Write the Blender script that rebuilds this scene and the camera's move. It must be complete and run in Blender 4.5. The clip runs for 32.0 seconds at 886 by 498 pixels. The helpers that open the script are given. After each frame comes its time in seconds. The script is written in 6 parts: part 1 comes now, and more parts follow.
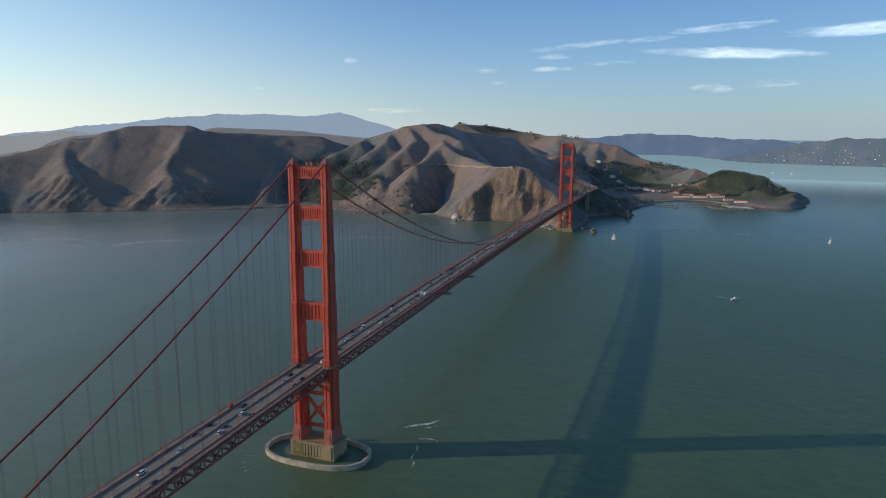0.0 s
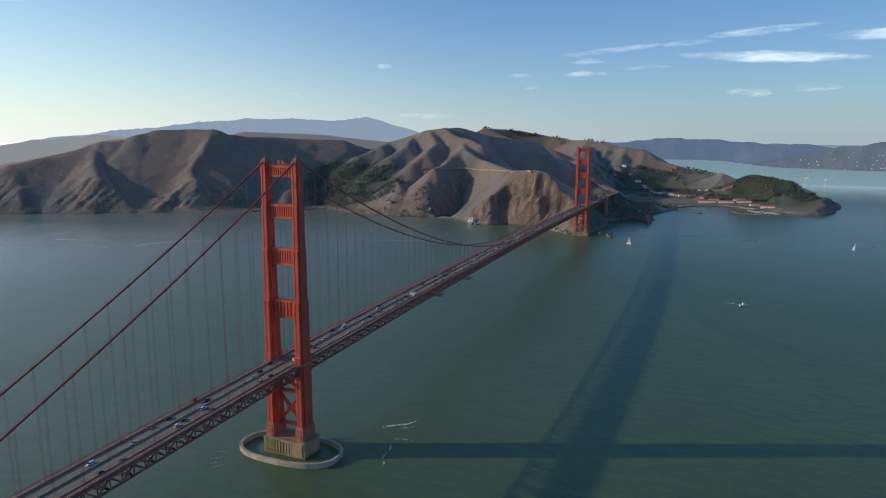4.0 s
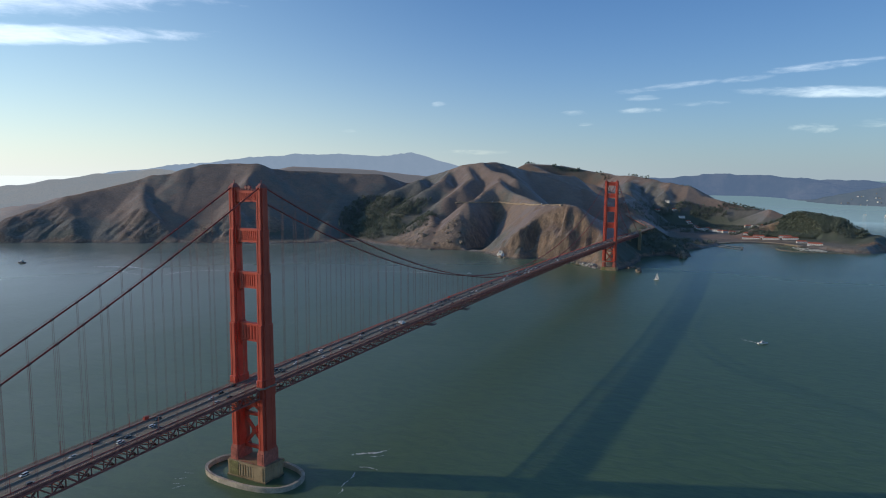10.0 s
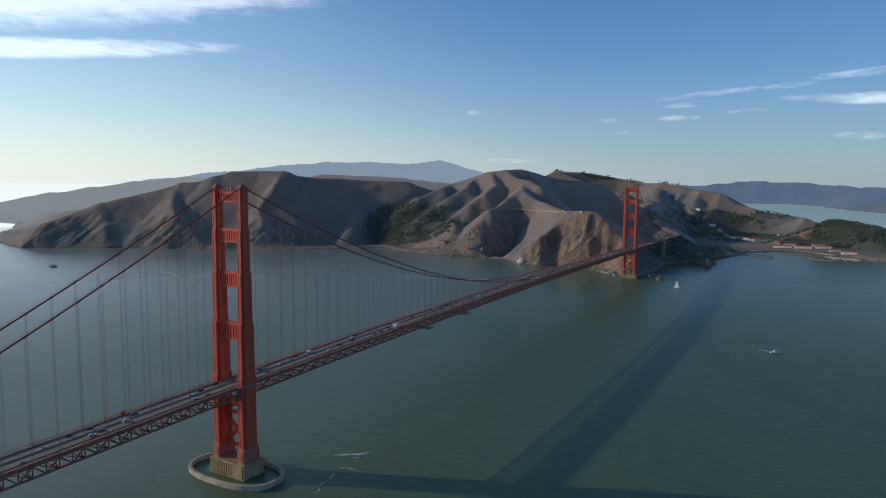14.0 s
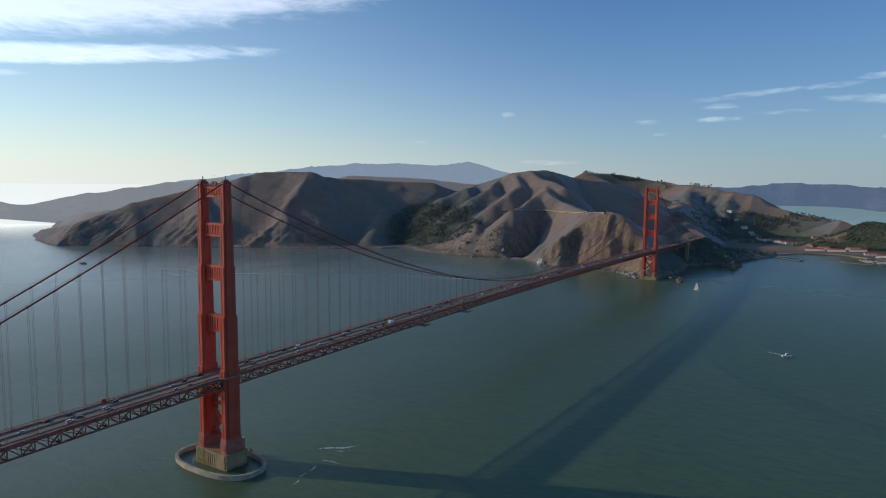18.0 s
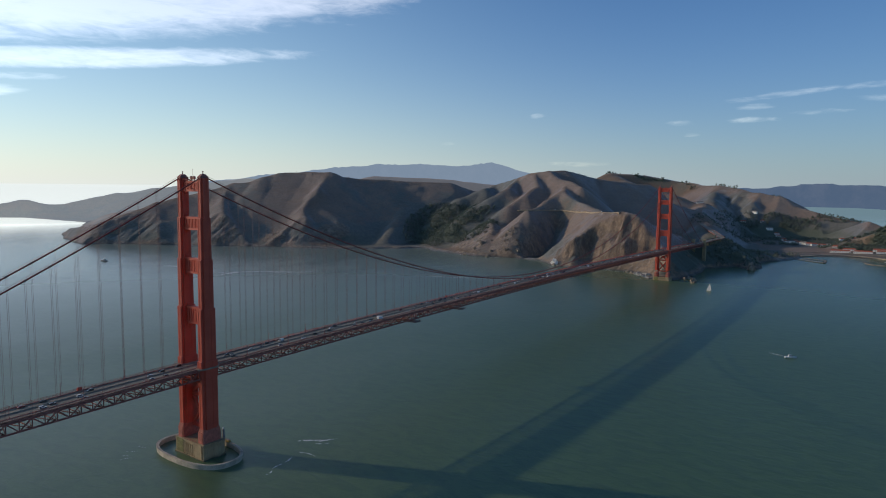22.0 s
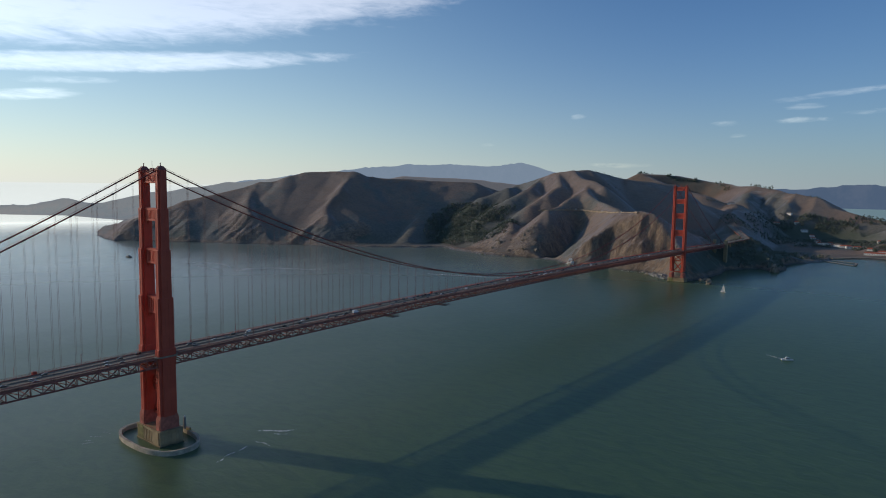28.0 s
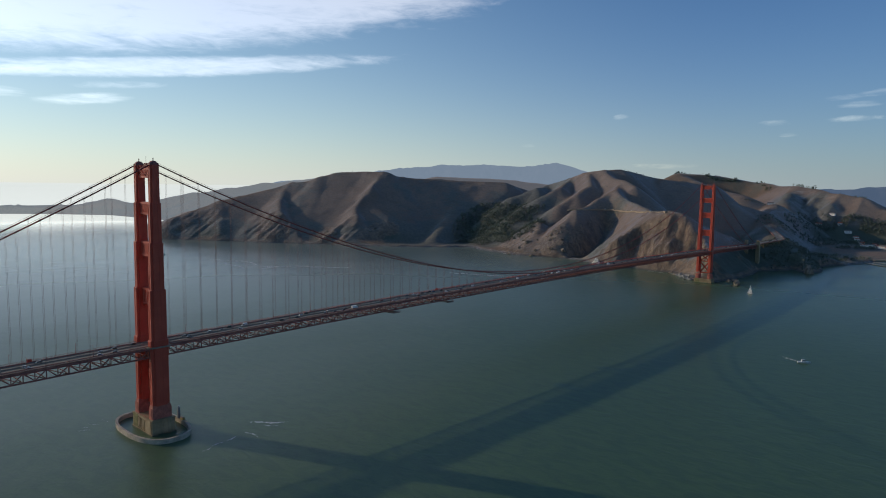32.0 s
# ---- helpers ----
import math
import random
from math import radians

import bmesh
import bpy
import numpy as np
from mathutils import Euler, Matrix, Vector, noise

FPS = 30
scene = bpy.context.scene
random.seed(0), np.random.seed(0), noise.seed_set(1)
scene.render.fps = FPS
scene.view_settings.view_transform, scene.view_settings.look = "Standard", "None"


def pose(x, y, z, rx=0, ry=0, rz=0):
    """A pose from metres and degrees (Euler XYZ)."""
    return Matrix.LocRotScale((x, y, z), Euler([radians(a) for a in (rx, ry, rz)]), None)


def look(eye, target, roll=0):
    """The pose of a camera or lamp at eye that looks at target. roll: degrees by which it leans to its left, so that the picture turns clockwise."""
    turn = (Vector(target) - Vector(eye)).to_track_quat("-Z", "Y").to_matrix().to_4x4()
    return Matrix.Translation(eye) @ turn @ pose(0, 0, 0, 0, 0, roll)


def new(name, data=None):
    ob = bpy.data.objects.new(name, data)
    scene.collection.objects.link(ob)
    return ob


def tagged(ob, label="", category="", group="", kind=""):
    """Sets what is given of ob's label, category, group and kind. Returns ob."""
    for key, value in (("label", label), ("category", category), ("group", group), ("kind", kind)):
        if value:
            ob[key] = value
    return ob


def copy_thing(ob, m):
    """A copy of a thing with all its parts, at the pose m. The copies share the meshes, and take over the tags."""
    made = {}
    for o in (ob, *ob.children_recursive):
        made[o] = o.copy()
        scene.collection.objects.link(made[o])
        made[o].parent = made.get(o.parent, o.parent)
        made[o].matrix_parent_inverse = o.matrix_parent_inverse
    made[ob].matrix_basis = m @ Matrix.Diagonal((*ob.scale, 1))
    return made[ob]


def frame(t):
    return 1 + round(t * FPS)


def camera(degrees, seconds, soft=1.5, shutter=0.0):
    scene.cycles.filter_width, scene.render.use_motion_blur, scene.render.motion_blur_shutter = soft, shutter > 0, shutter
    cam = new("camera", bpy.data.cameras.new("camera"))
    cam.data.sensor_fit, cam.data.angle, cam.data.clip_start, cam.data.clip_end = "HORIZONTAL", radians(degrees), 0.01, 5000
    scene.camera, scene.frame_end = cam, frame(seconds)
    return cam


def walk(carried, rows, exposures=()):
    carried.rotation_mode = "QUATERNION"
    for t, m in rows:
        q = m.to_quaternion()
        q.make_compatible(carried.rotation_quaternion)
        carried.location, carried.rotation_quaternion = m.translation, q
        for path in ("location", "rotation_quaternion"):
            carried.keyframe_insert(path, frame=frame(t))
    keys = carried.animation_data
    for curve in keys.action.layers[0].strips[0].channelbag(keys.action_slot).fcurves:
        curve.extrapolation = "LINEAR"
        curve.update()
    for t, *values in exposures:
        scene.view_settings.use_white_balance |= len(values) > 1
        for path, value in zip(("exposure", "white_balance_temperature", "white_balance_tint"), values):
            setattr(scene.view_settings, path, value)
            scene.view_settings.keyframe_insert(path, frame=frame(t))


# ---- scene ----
cam = camera(68.69, 32.0, 1.05)
# seconds, eye x, y, z, then heading (to the left of +y), pitch and roll in degrees
FLIGHT = [
    (0, 246.2, -416.4, 245.4, 19.00, -9.90, 0.18),
    (1, 256.0, -411.9, 244.1, 19.72, -9.89, 0.20),
    (2, 266.2, -407.2, 242.8, 20.40, -9.89, 0.21),
    (2.5, 271.3, -404.9, 242.2, 20.72, -9.88, 0.16),
    (4.5, 293.3, -397.6, 240.7, 22.22, -9.25, 0.26),
    (5, 298.6, -395.3, 240.2, 22.63, -8.99, 0.28),
    (6, 308.8, -390.7, 239.4, 23.38, -8.52, 0.35),
    (7, 319.4, -386.1, 238.1, 24.18, -8.00, 0.35),
    (8, 329.3, -381.3, 236.8, 24.92, -7.47, 0.38),
    (9, 339.2, -376.7, 235.4, 25.67, -6.90, 0.37),
    (10, 349.0, -372.0, 234.3, 26.43, -6.38, 0.38),
    (11, 359.1, -367.1, 233.1, 27.21, -5.89, 0.43),
    (12, 368.7, -362.3, 231.5, 27.95, -5.75, 0.36),
    (13, 377.8, -357.4, 230.0, 28.72, -5.67, 0.34),
    (14, 386.4, -352.1, 228.9, 29.46, -5.65, 0.37),
    (14.5, 390.8, -349.8, 228.4, 29.84, -5.64, 0.41),
    (16.5, 409.7, -339.9, 225.8, 31.44, -5.54, 0.43),
    (17, 414.1, -337.1, 225.3, 31.80, -5.52, 0.44),
    (18, 422.8, -331.8, 224.1, 32.47, -5.49, 0.47),
    (19, 432.1, -326.5, 222.7, 33.19, -5.46, 0.44),
    (20, 441.1, -321.4, 221.5, 33.75, -5.43, 0.48),
    (21, 450.5, -315.7, 220.3, 34.37, -5.39, 0.47),
    (22, 459.4, -309.7, 219.1, 34.96, -5.38, 0.52),
    (23, 467.9, -303.1, 217.7, 35.36, -5.36, 0.55),
    (24, 476.6, -295.9, 216.4, 35.91, -5.35, 0.57),
    (25, 486.7, -288.9, 215.7, 36.46, -5.35, 0.61),
    (25.5, 491.5, -285.6, 215.5, 36.73, -5.36, 0.65),
    (27.5, 508.9, -271.3, 213.2, 37.95, -5.30, 0.69),
    (28, 513.4, -267.5, 212.7, 38.38, -5.31, 0.68),
    (29, 522.6, -260.6, 211.6, 39.22, -5.29, 0.69),
    (30, 531.3, -253.4, 210.4, 40.11, -5.28, 0.66),
    (31, 539.4, -246.0, 209.0, 41.02, -5.24, 0.64),
    (32, 546.5, -238.4, 207.5, 41.90, -5.24, 0.64),
]


def aim(x, y, z, heading, pitch, roll):
    return pose(x, y, z, 90 + pitch, 0, heading) @ pose(0, 0, 0, 0, 0, roll)


walk(cam, [(r[0], aim(*r[1:])) for r in FLIGHT], [(0, 0.17, 7000, 10), (13, -0.03, 6800, 10), (22, -0.18, 6850, 10), (32, -0.34, 6950, 10)])

# ---- light ----
SUN_SIDE = 247.8          # compass turn of the sun from +y, clockwise
SUN_HIGH = 17.4
to_sun = Vector((math.sin(radians(SUN_SIDE)) * math.cos(radians(SUN_HIGH)),
                 math.cos(radians(SUN_SIDE)) * math.cos(radians(SUN_HIGH)),
                 math.sin(radians(SUN_HIGH))))
sun = new("sun", bpy.data.lights.new("sun", "SUN"))
sun.data.energy, sun.data.angle, sun.data.color = 2.2, radians(0.6), (1.0, 0.84, 0.66)
sun.matrix_world = look(to_sun * 3000, (0, 0, 0))


class Nodes:
    """A small helper to write node trees."""

    def __init__(self, tree):
        self.t = tree
        tree.nodes.clear()

    def add(self, kind, label="", **values):
        n = self.t.nodes.new(kind)
        if "operation" in values:
            n.operation = values["operation"]
        if "use_clamp" in values:
            n.use_clamp = values["use_clamp"]
        if "interpolation_type" in values:
            n.interpolation_type = values["interpolation_type"]
        if "data_type" in values:
            n.data_type, n.blend_type, n.clamp_factor = values["data_type"], values["blend_type"], values["clamp_factor"]
        if "attribute_name" in values:
            n.attribute_name = values["attribute_name"]
        return n

    def link(self, a, b):
        self.t.links.new(a, b)

    def put(self, socket, v):
        if isinstance(v, bpy.types.NodeSocket):
            self.t.links.new(v, socket)
        else:
            socket.default_value = v

    def math(self, op, a, b=0.0, c=None, clamp=False):
        n = self.add("ShaderNodeMath", operation=op, use_clamp=clamp)
        self.put(n.inputs[0], a)
        self.put(n.inputs[1], b)
        if c is not None:
            self.put(n.inputs[2], c)
        return n.outputs[0]

    def ramp(self, v, lo, hi, a=0.0, b=1.0, smooth=True):
        n = self.add("ShaderNodeMapRange", interpolation_type="SMOOTHSTEP" if smooth else "LINEAR")
        self.put(n.inputs["Value"], v)
        for k, x in (("From Min", lo), ("From Max", hi), ("To Min", a), ("To Max", b)):
            self.put(n.inputs[k], x)
        return n.outputs["Result"]

    def mix(self, f, a, b, mode="MIX"):
        n = self.add("ShaderNodeMix", data_type="RGBA", blend_type=mode, clamp_factor=True)
        self.put(n.inputs[0], f)
        for s, v in ((n.inputs[6], a), (n.inputs[7], b)):
            self.put(s, v if isinstance(v, bpy.types.NodeSocket) else (*v, 1.0))
        return n.outputs[2]

    def noise(self, vec, scale, detail=4.0, rough=0.55, stretch=None, warp=0.0):
        if stretch:
            m = self.add("ShaderNodeMapping")
            self.link(vec, m.inputs["Vector"])
            m.inputs["Scale"].default_value = stretch
            vec = m.outputs[0]
        n = self.add("ShaderNodeTexNoise")
        self.link(vec, n.inputs["Vector"])
        for k, v in (("Scale", scale), ("Detail", detail), ("Roughness", rough), ("Distortion", warp)):
            n.inputs[k].default_value = v
        return n.outputs["Fac"]

    def bump(self, height, strength, distance=1.0, normal=None):
        n = self.add("ShaderNodeBump")
        self.put(n.inputs["Height"], height)
        n.inputs["Strength"].default_value, n.inputs["Distance"].default_value = strength, distance
        if normal:
            self.link(normal, n.inputs["Normal"])
        return n.outputs[0]


# ---- sky ----
world = bpy.data.worlds.new("sky")
scene.world = world
world.use_nodes = True
w = Nodes(world.node_tree)
sky = w.add("ShaderNodeTexSky")
sky.sky_type, sky.sun_disc = "NISHITA", False
sky.sun_elevation, sky.sun_rotation = radians(SUN_HIGH), radians(SUN_SIDE)
sky.altitude, sky.air_density, sky.dust_density, sky.ozone_density = 200.0, 1.0, 0.5, 4.0
way = w.add("ShaderNodeTexCoord").outputs["Generated"]
split = w.add("ShaderNodeSeparateXYZ")
w.link(way, split.inputs[0])
vx, vy, vz = split.outputs
# cirrus: streaks by heading and height
turn = w.math("ARCTAN2", w.math("MULTIPLY", vx, -1.0), vy)      # heading to the left of +y
polar = w.add("ShaderNodeCombineXYZ")
w.link(turn, polar.inputs[0])
w.link(vz, polar.inputs[1])


def streak(heading, height, wide, tall, slope=0.0):
    """Soft mask of one cloud: heading and height in degrees, half sizes in degrees."""
    du = w.math("DIVIDE", w.math("SUBTRACT", turn, radians(heading)), radians(wide))
    dv = w.math("SUBTRACT", w.math("SUBTRACT", vz, math.sin(radians(height))), w.math("MULTIPLY", du, slope * radians(wide)))
    dv = w.math("DIVIDE", dv, radians(tall))
    r = w.math("ADD", w.math("MULTIPLY", du, du), w.math("MULTIPLY", dv, dv))
    return w.ramp(r, 0.0, 1.6, 1.0, 0.0)


wisp = w.noise(polar.outputs[0], 26.0, 7.0, 0.62, (0.34, 1.9, 1.0), 1.2)
fine = w.noise(polar.outputs[0], 90.0, 5.0, 0.6, (0.32, 1.4, 1.0), 0.5)
wisp = w.math("ADD", w.math("MULTIPLY", wisp, 0.64), w.math("MULTIPLY", fine, 0.36))
cover = None
CLOUDS = [
    # the streaks over the far bay
    (-3.7, 6.47, 7.4, 0.48, 0.055, 0.98), (8.2, 7.35, 5.6, 0.32, -0.092, 0.70), (2.0, 7.75, 2.4, 0.32, -0.05, 0.62), (-3.6, 8.38, 4.6, 0.36, -0.05, 0.74),
    (-13.0, 7.65, 6.2, 0.52, 0.0, 0.95), (9.5, 5.5, 2.4, 0.32, 0.0, 0.66), (15.2, 5.4, 1.5, 0.32, 0.0, 0.58), (14.3, 4.5, 0.9, 0.26, 0.0, 0.58),
    (9.6, 6.55, 1.8, 0.32, 0.0, 0.66), (-2.7, 3.85, 1.9, 0.5, 0.0, 0.64), (-7.5, 4.1, 2.4, 0.4, -0.05, 0.58), (5.5, 6.0, 2.8, 0.28, 0.0, 0.56),
    (26.9, 6.2, 0.8, 0.28, 0.0, 0.72), (34.6, 3.85, 0.8, 0.22, 0.0, 0.55), (23.6, 2.1, 5.0, 0.32, 0.0, 0.50),
    # the bank towards the open sea
    (64.5, 9.45, 18.5, 0.85, -0.088, 1.3), (66.0, 14.3, 32.0, 3.9, -0.11, 1.6), (70.4, 6.6, 3.8, 0.5, -0.09, 0.95), (68.6, 7.75, 4.5, 0.36, -0.07, 0.7), (77.0, 6.7, 3.0, 0.5, 0.0, 0.8),
    (86.0, 12.0, 10.0, 4.0, 0.0, 1.0),
]
for heading, height, wide, tall, slope, thick in CLOUDS:
    m = w.math("MULTIPLY", streak(heading, height, wide, tall, slope), thick)
    cover = m if cover is None else w.math("MAXIMUM", cover, m)
dens = w.ramp(w.math("ADD", w.math("MULTIPLY", cover, 0.62), w.math("MULTIPLY", wisp, 1.3)), 0.86, 1.66)
dens = w.math("MULTIPLY", dens, w.ramp(cover, 0.02, 0.25))
lit = w.add("ShaderNodeVectorMath", operation="SCALE")
w.link(sky.outputs[0], lit.inputs[0])
lit.inputs["Scale"].default_value = 1.25
white = w.mix(1.0, lit.outputs[0], (3.7, 3.2, 2.8), "ADD")
# pale sea haze low over the horizon, whiter towards the sun
low = w.math("POWER", 2.718, w.math("MULTIPLY", w.math("MAXIMUM", vz, 0.0), -11.0))
sunward = w.math("ADD", w.math("MULTIPLY", vx, to_sun.x), w.math("MULTIPLY", vy, to_sun.y))
haze = w.mix(w.ramp(sunward, -0.55, 0.85), (2.35, 3.0, 3.65), (6.2, 6.8, 7.0))
deep = w.mix(w.ramp(sunward, -0.75, -0.1), (0.50, 0.66, 0.82), (0.49, 0.72, 0.95))
deep = w.mix(w.ramp(sunward, -0.1, 0.6), deep, (0.90, 0.985, 1.0))
base_sky = w.mix(1.0, sky.outputs[0], deep, "MULTIPLY")
clear = w.mix(w.math("MULTIPLY", low, 0.80), base_sky, haze)
seen_sky = w.mix(w.math("MULTIPLY", dens, 0.92), clear, white)
back = w.add("ShaderNodeBackground")
w.link(seen_sky, back.inputs["Color"])
back.inputs["Strength"].default_value = 0.15
w.link(back.outputs[0], w.add("ShaderNodeOutputWorld").inputs["Surface"])


# ---- materials ----
def material(name, build):
    mat = bpy.data.materials.new(name)
    mat.use_nodes = True
    n = Nodes(mat.node_tree)
    p = n.add("ShaderNodeBsdfPrincipled")
    n.link(p.outputs[0], n.add("ShaderNodeOutputMaterial").inputs["Surface"])
    place = n.add("ShaderNodeTexCoord").outputs["Object"]
    build(n, p, place)
    return mat


def plain(name, colour, rough=0.6, metal=0.0, vary=0.12, scale=0.5, bump=0.0):
    """Paint or metal of one colour with stains at two scales."""
    def build(n, p, place):
        a = n.noise(place, scale, 5.0)
        b = n.noise(place, scale * 9.0, 3.0)
        f = n.math("ADD", n.math("MULTIPLY", a, 0.65), n.math("MULTIPLY", b, 0.35))
        lo = [c * (1 - vary * 1.6) for c in colour]
        hi = [min(1.0, c * (1 + vary * 1.2)) for c in colour]
        n.put(p.inputs["Base Color"], n.mix(n.ramp(f, 0.3, 0.7), lo, hi))
        p.inputs["Roughness"].default_value, p.inputs["Metallic"].default_value = rough, metal
        if bump:
            n.link(n.bump(f, bump, 0.3), p.inputs["Normal"])
    return material(name, build)


def build_orange(n, p, place):
    geo = n.add("ShaderNodeNewGeometry").outputs["Position"]
    big = n.noise(geo, 0.06, 5.0)
    run = n.noise(geo, 0.8, 4.0, 0.6, (1.0, 1.0, 0.07))
    spot = n.noise(geo, 2.5, 3.0)
    col = n.mix(n.ramp(big, 0.3, 0.7), (0.50, 0.072, 0.042), (0.60, 0.098, 0.056))
    col = n.mix(n.math("MULTIPLY", n.ramp(run, 0.52, 0.75), 0.45), col, (0.36, 0.066, 0.036))
    col = n.mix(n.math("MULTIPLY", n.ramp(spot, 0.6, 0.8), 0.25), col, (0.52, 0.13, 0.08))
    n.put(p.inputs["Base Color"], col)
    p.inputs["Roughness"].default_value = 0.55
    p.inputs["Specular IOR Level"].default_value = 0.35
    n.link(n.bump(spot, 0.15, 0.05), p.inputs["Normal"])


M_ORANGE = material("international_orange_paint", build_orange)
M_FADED = plain("faded_red_primer", (0.44, 0.13, 0.09), 0.8, vary=0.2, scale=0.3, bump=0.1)
M_STEEL = plain("weathered_red_steel", (0.33, 0.105, 0.084), 0.65, vary=0.25, scale=0.3)
# duller copy of the orange, with the shade on the rails put into it
M_RAIL = plain("shaded_dull_red", (0.33, 0.135, 0.095), 0.7, vary=0.25, scale=0.3)
M_ALGAE = plain("weed_stained_concrete", (0.21, 0.19, 0.075), 0.9, vary=0.35, scale=0.25, bump=0.3)
M_BARRIER = plain("median_barrier_paint", (0.30, 0.27, 0.21), 0.7, vary=0.2, scale=0.4)
M_CABLE = plain("cable_paint", (0.30, 0.045, 0.03), 0.55, vary=0.2, scale=0.4)
M_ROPE = plain("suspender_rope", (0.17, 0.075, 0.064), 0.6, vary=0.15, scale=0.6)


def build_concrete(n, p, place):
    geo = n.add("ShaderNodeNewGeometry").outputs["Position"]
    z = n.add("ShaderNodeSeparateXYZ")
    n.link(geo, z.inputs[0])
    big = n.noise(geo, 0.12, 6.0)
    run = n.noise(geo, 0.7, 5.0, 0.6, (1.0, 1.0, 0.1))
    fine = n.noise(geo, 3.0, 4.0)
    col = n.mix(n.ramp(big, 0.3, 0.7), (0.27, 0.195, 0.105), (0.40, 0.30, 0.175))
    col = n.mix(n.math("MULTIPLY", n.ramp(run, 0.5, 0.75), 0.6), col, (0.20, 0.155, 0.10))
    weed = n.ramp(n.math("ADD", z.outputs[2], n.math("MULTIPLY", big, 2.0)), 0.8, 2.6, 1.0, 0.0)
    col = n.mix(weed, col, (0.075, 0.08, 0.05))
    n.put(p.inputs["Base Color"], col)
    p.inputs["Roughness"].default_value = 0.85
    n.link(n.bump(fine, 0.35, 0.15), p.inputs["Normal"])


M_CONCRETE = material("stained_concrete", build_concrete)
M_PALE = plain("salt_bleached_concrete", (0.47, 0.40, 0.31), 0.85, vary=0.22, scale=0.15, bump=0.3)


def build_road(n, p, place):
    geo = n.add("ShaderNodeNewGeometry").outputs["Position"]
    grain = n.noise(geo, 1.5, 4.0)
    track = n.noise(geo, 0.9, 4.0, 0.6, (1.0, 0.02, 1.0))
    col = n.mix(n.ramp(track, 0.35, 0.65), (0.195, 0.160, 0.112), (0.26, 0.215, 0.155))
    n.put(p.inputs["Base Color"], n.mix(n.math("MULTIPLY", n.ramp(grain, 0.4, 0.8), 0.3), col, (0.22, 0.20, 0.18)))
    p.inputs["Roughness"].default_value = 0.85
    n.link(n.bump(grain, 0.2, 0.05), p.inputs["Normal"])


M_ROAD = material("asphalt", build_road)
M_WALK = plain("sidewalk_concrete", (0.32, 0.25, 0.19), 0.9, vary=0.2, scale=0.2)
M_LINE = plain("road_paint", (0.62, 0.60, 0.55), 0.7, vary=0.15, scale=0.5)


def build_water(n, p, place):
    geo = n.add("ShaderNodeNewGeometry").outputs["Position"]
    big = n.noise(geo, 0.0022, 5.0, 0.6, (1.0, 0.6, 1.0), 0.4)
    mid = n.noise(geo, 0.012, 5.0, 0.6, (1.0, 0.5, 1.0), 0.5)
    swell = n.noise(geo, 0.10, 5.0, 0.6, (0.5, 1.0, 1.0), 0.5)
    chop = n.noise(geo, 0.33, 4.0, 0.6)
    col = n.mix(n.ramp(big, 0.3, 0.7), (0.079, 0.139, 0.050), (0.068, 0.126, 0.050))
    col = n.mix(n.math("MULTIPLY", n.ramp(mid, 0.4, 0.75), 0.4), col, (0.080, 0.128, 0.048))
    # the dark sides of small waves are mixed into the base colour
    ripple = n.noise(geo, 0.10, 6.0, 0.66, (0.5, 1.0, 1.0), 0.5)
    col = n.mix(n.ramp(ripple, 0.35, 0.68, 0.0, 0.75), col, (0.044, 0.090, 0.041))
    # haze and sky sheen on the seaward water, put into the colour as a paler tone
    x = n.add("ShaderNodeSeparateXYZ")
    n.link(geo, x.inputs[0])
    warped_x = n.math("ADD", x.outputs[0], n.math("MULTIPLY", n.math("SUBTRACT", big, 0.5), 900.0))
    pale_haze = n.math("MULTIPLY", n.ramp(warped_x, 380.0, -1150.0), n.ramp(mid, 0.2, 0.8, 1.0, 0.75))
    col = n.mix(pale_haze, col, (0.215, 0.245, 0.198))
    n.put(p.inputs["Base Color"], col)
    flat = n.add("ShaderNodeLayerWeight")
    flat.inputs["Blend"].default_value = 0.5
    n.put(p.inputs["Roughness"], n.math("ADD", n.ramp(flat.outputs["Facing"], 0.76, 0.95, 0.38, 0.16), n.math("MULTIPLY", big, 0.05)))
    p.inputs["IOR"].default_value = 1.33
    p.inputs["Specular IOR Level"].default_value = 0.65
    h = n.math("ADD", n.math("MULTIPLY", swell, 1.3), n.math("MULTIPLY", chop, 0.35))
    n.link(n.bump(h, 0.34, 1.0), p.inputs["Normal"])


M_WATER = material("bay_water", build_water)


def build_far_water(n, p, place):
    """Backdrop of open water at the horizon: haze and sky sheen put in as emission, pale towards the sun, blue over the
    bay.
    """
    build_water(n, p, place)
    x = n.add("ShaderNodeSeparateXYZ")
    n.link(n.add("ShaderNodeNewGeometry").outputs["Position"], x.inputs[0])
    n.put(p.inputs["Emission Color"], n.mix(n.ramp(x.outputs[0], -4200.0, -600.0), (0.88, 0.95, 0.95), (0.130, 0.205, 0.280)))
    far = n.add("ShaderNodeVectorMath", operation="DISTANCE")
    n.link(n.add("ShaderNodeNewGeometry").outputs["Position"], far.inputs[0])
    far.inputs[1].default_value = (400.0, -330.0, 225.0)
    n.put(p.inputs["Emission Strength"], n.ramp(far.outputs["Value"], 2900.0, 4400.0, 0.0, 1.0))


M_FARWATER = material("horizon_water", build_far_water)


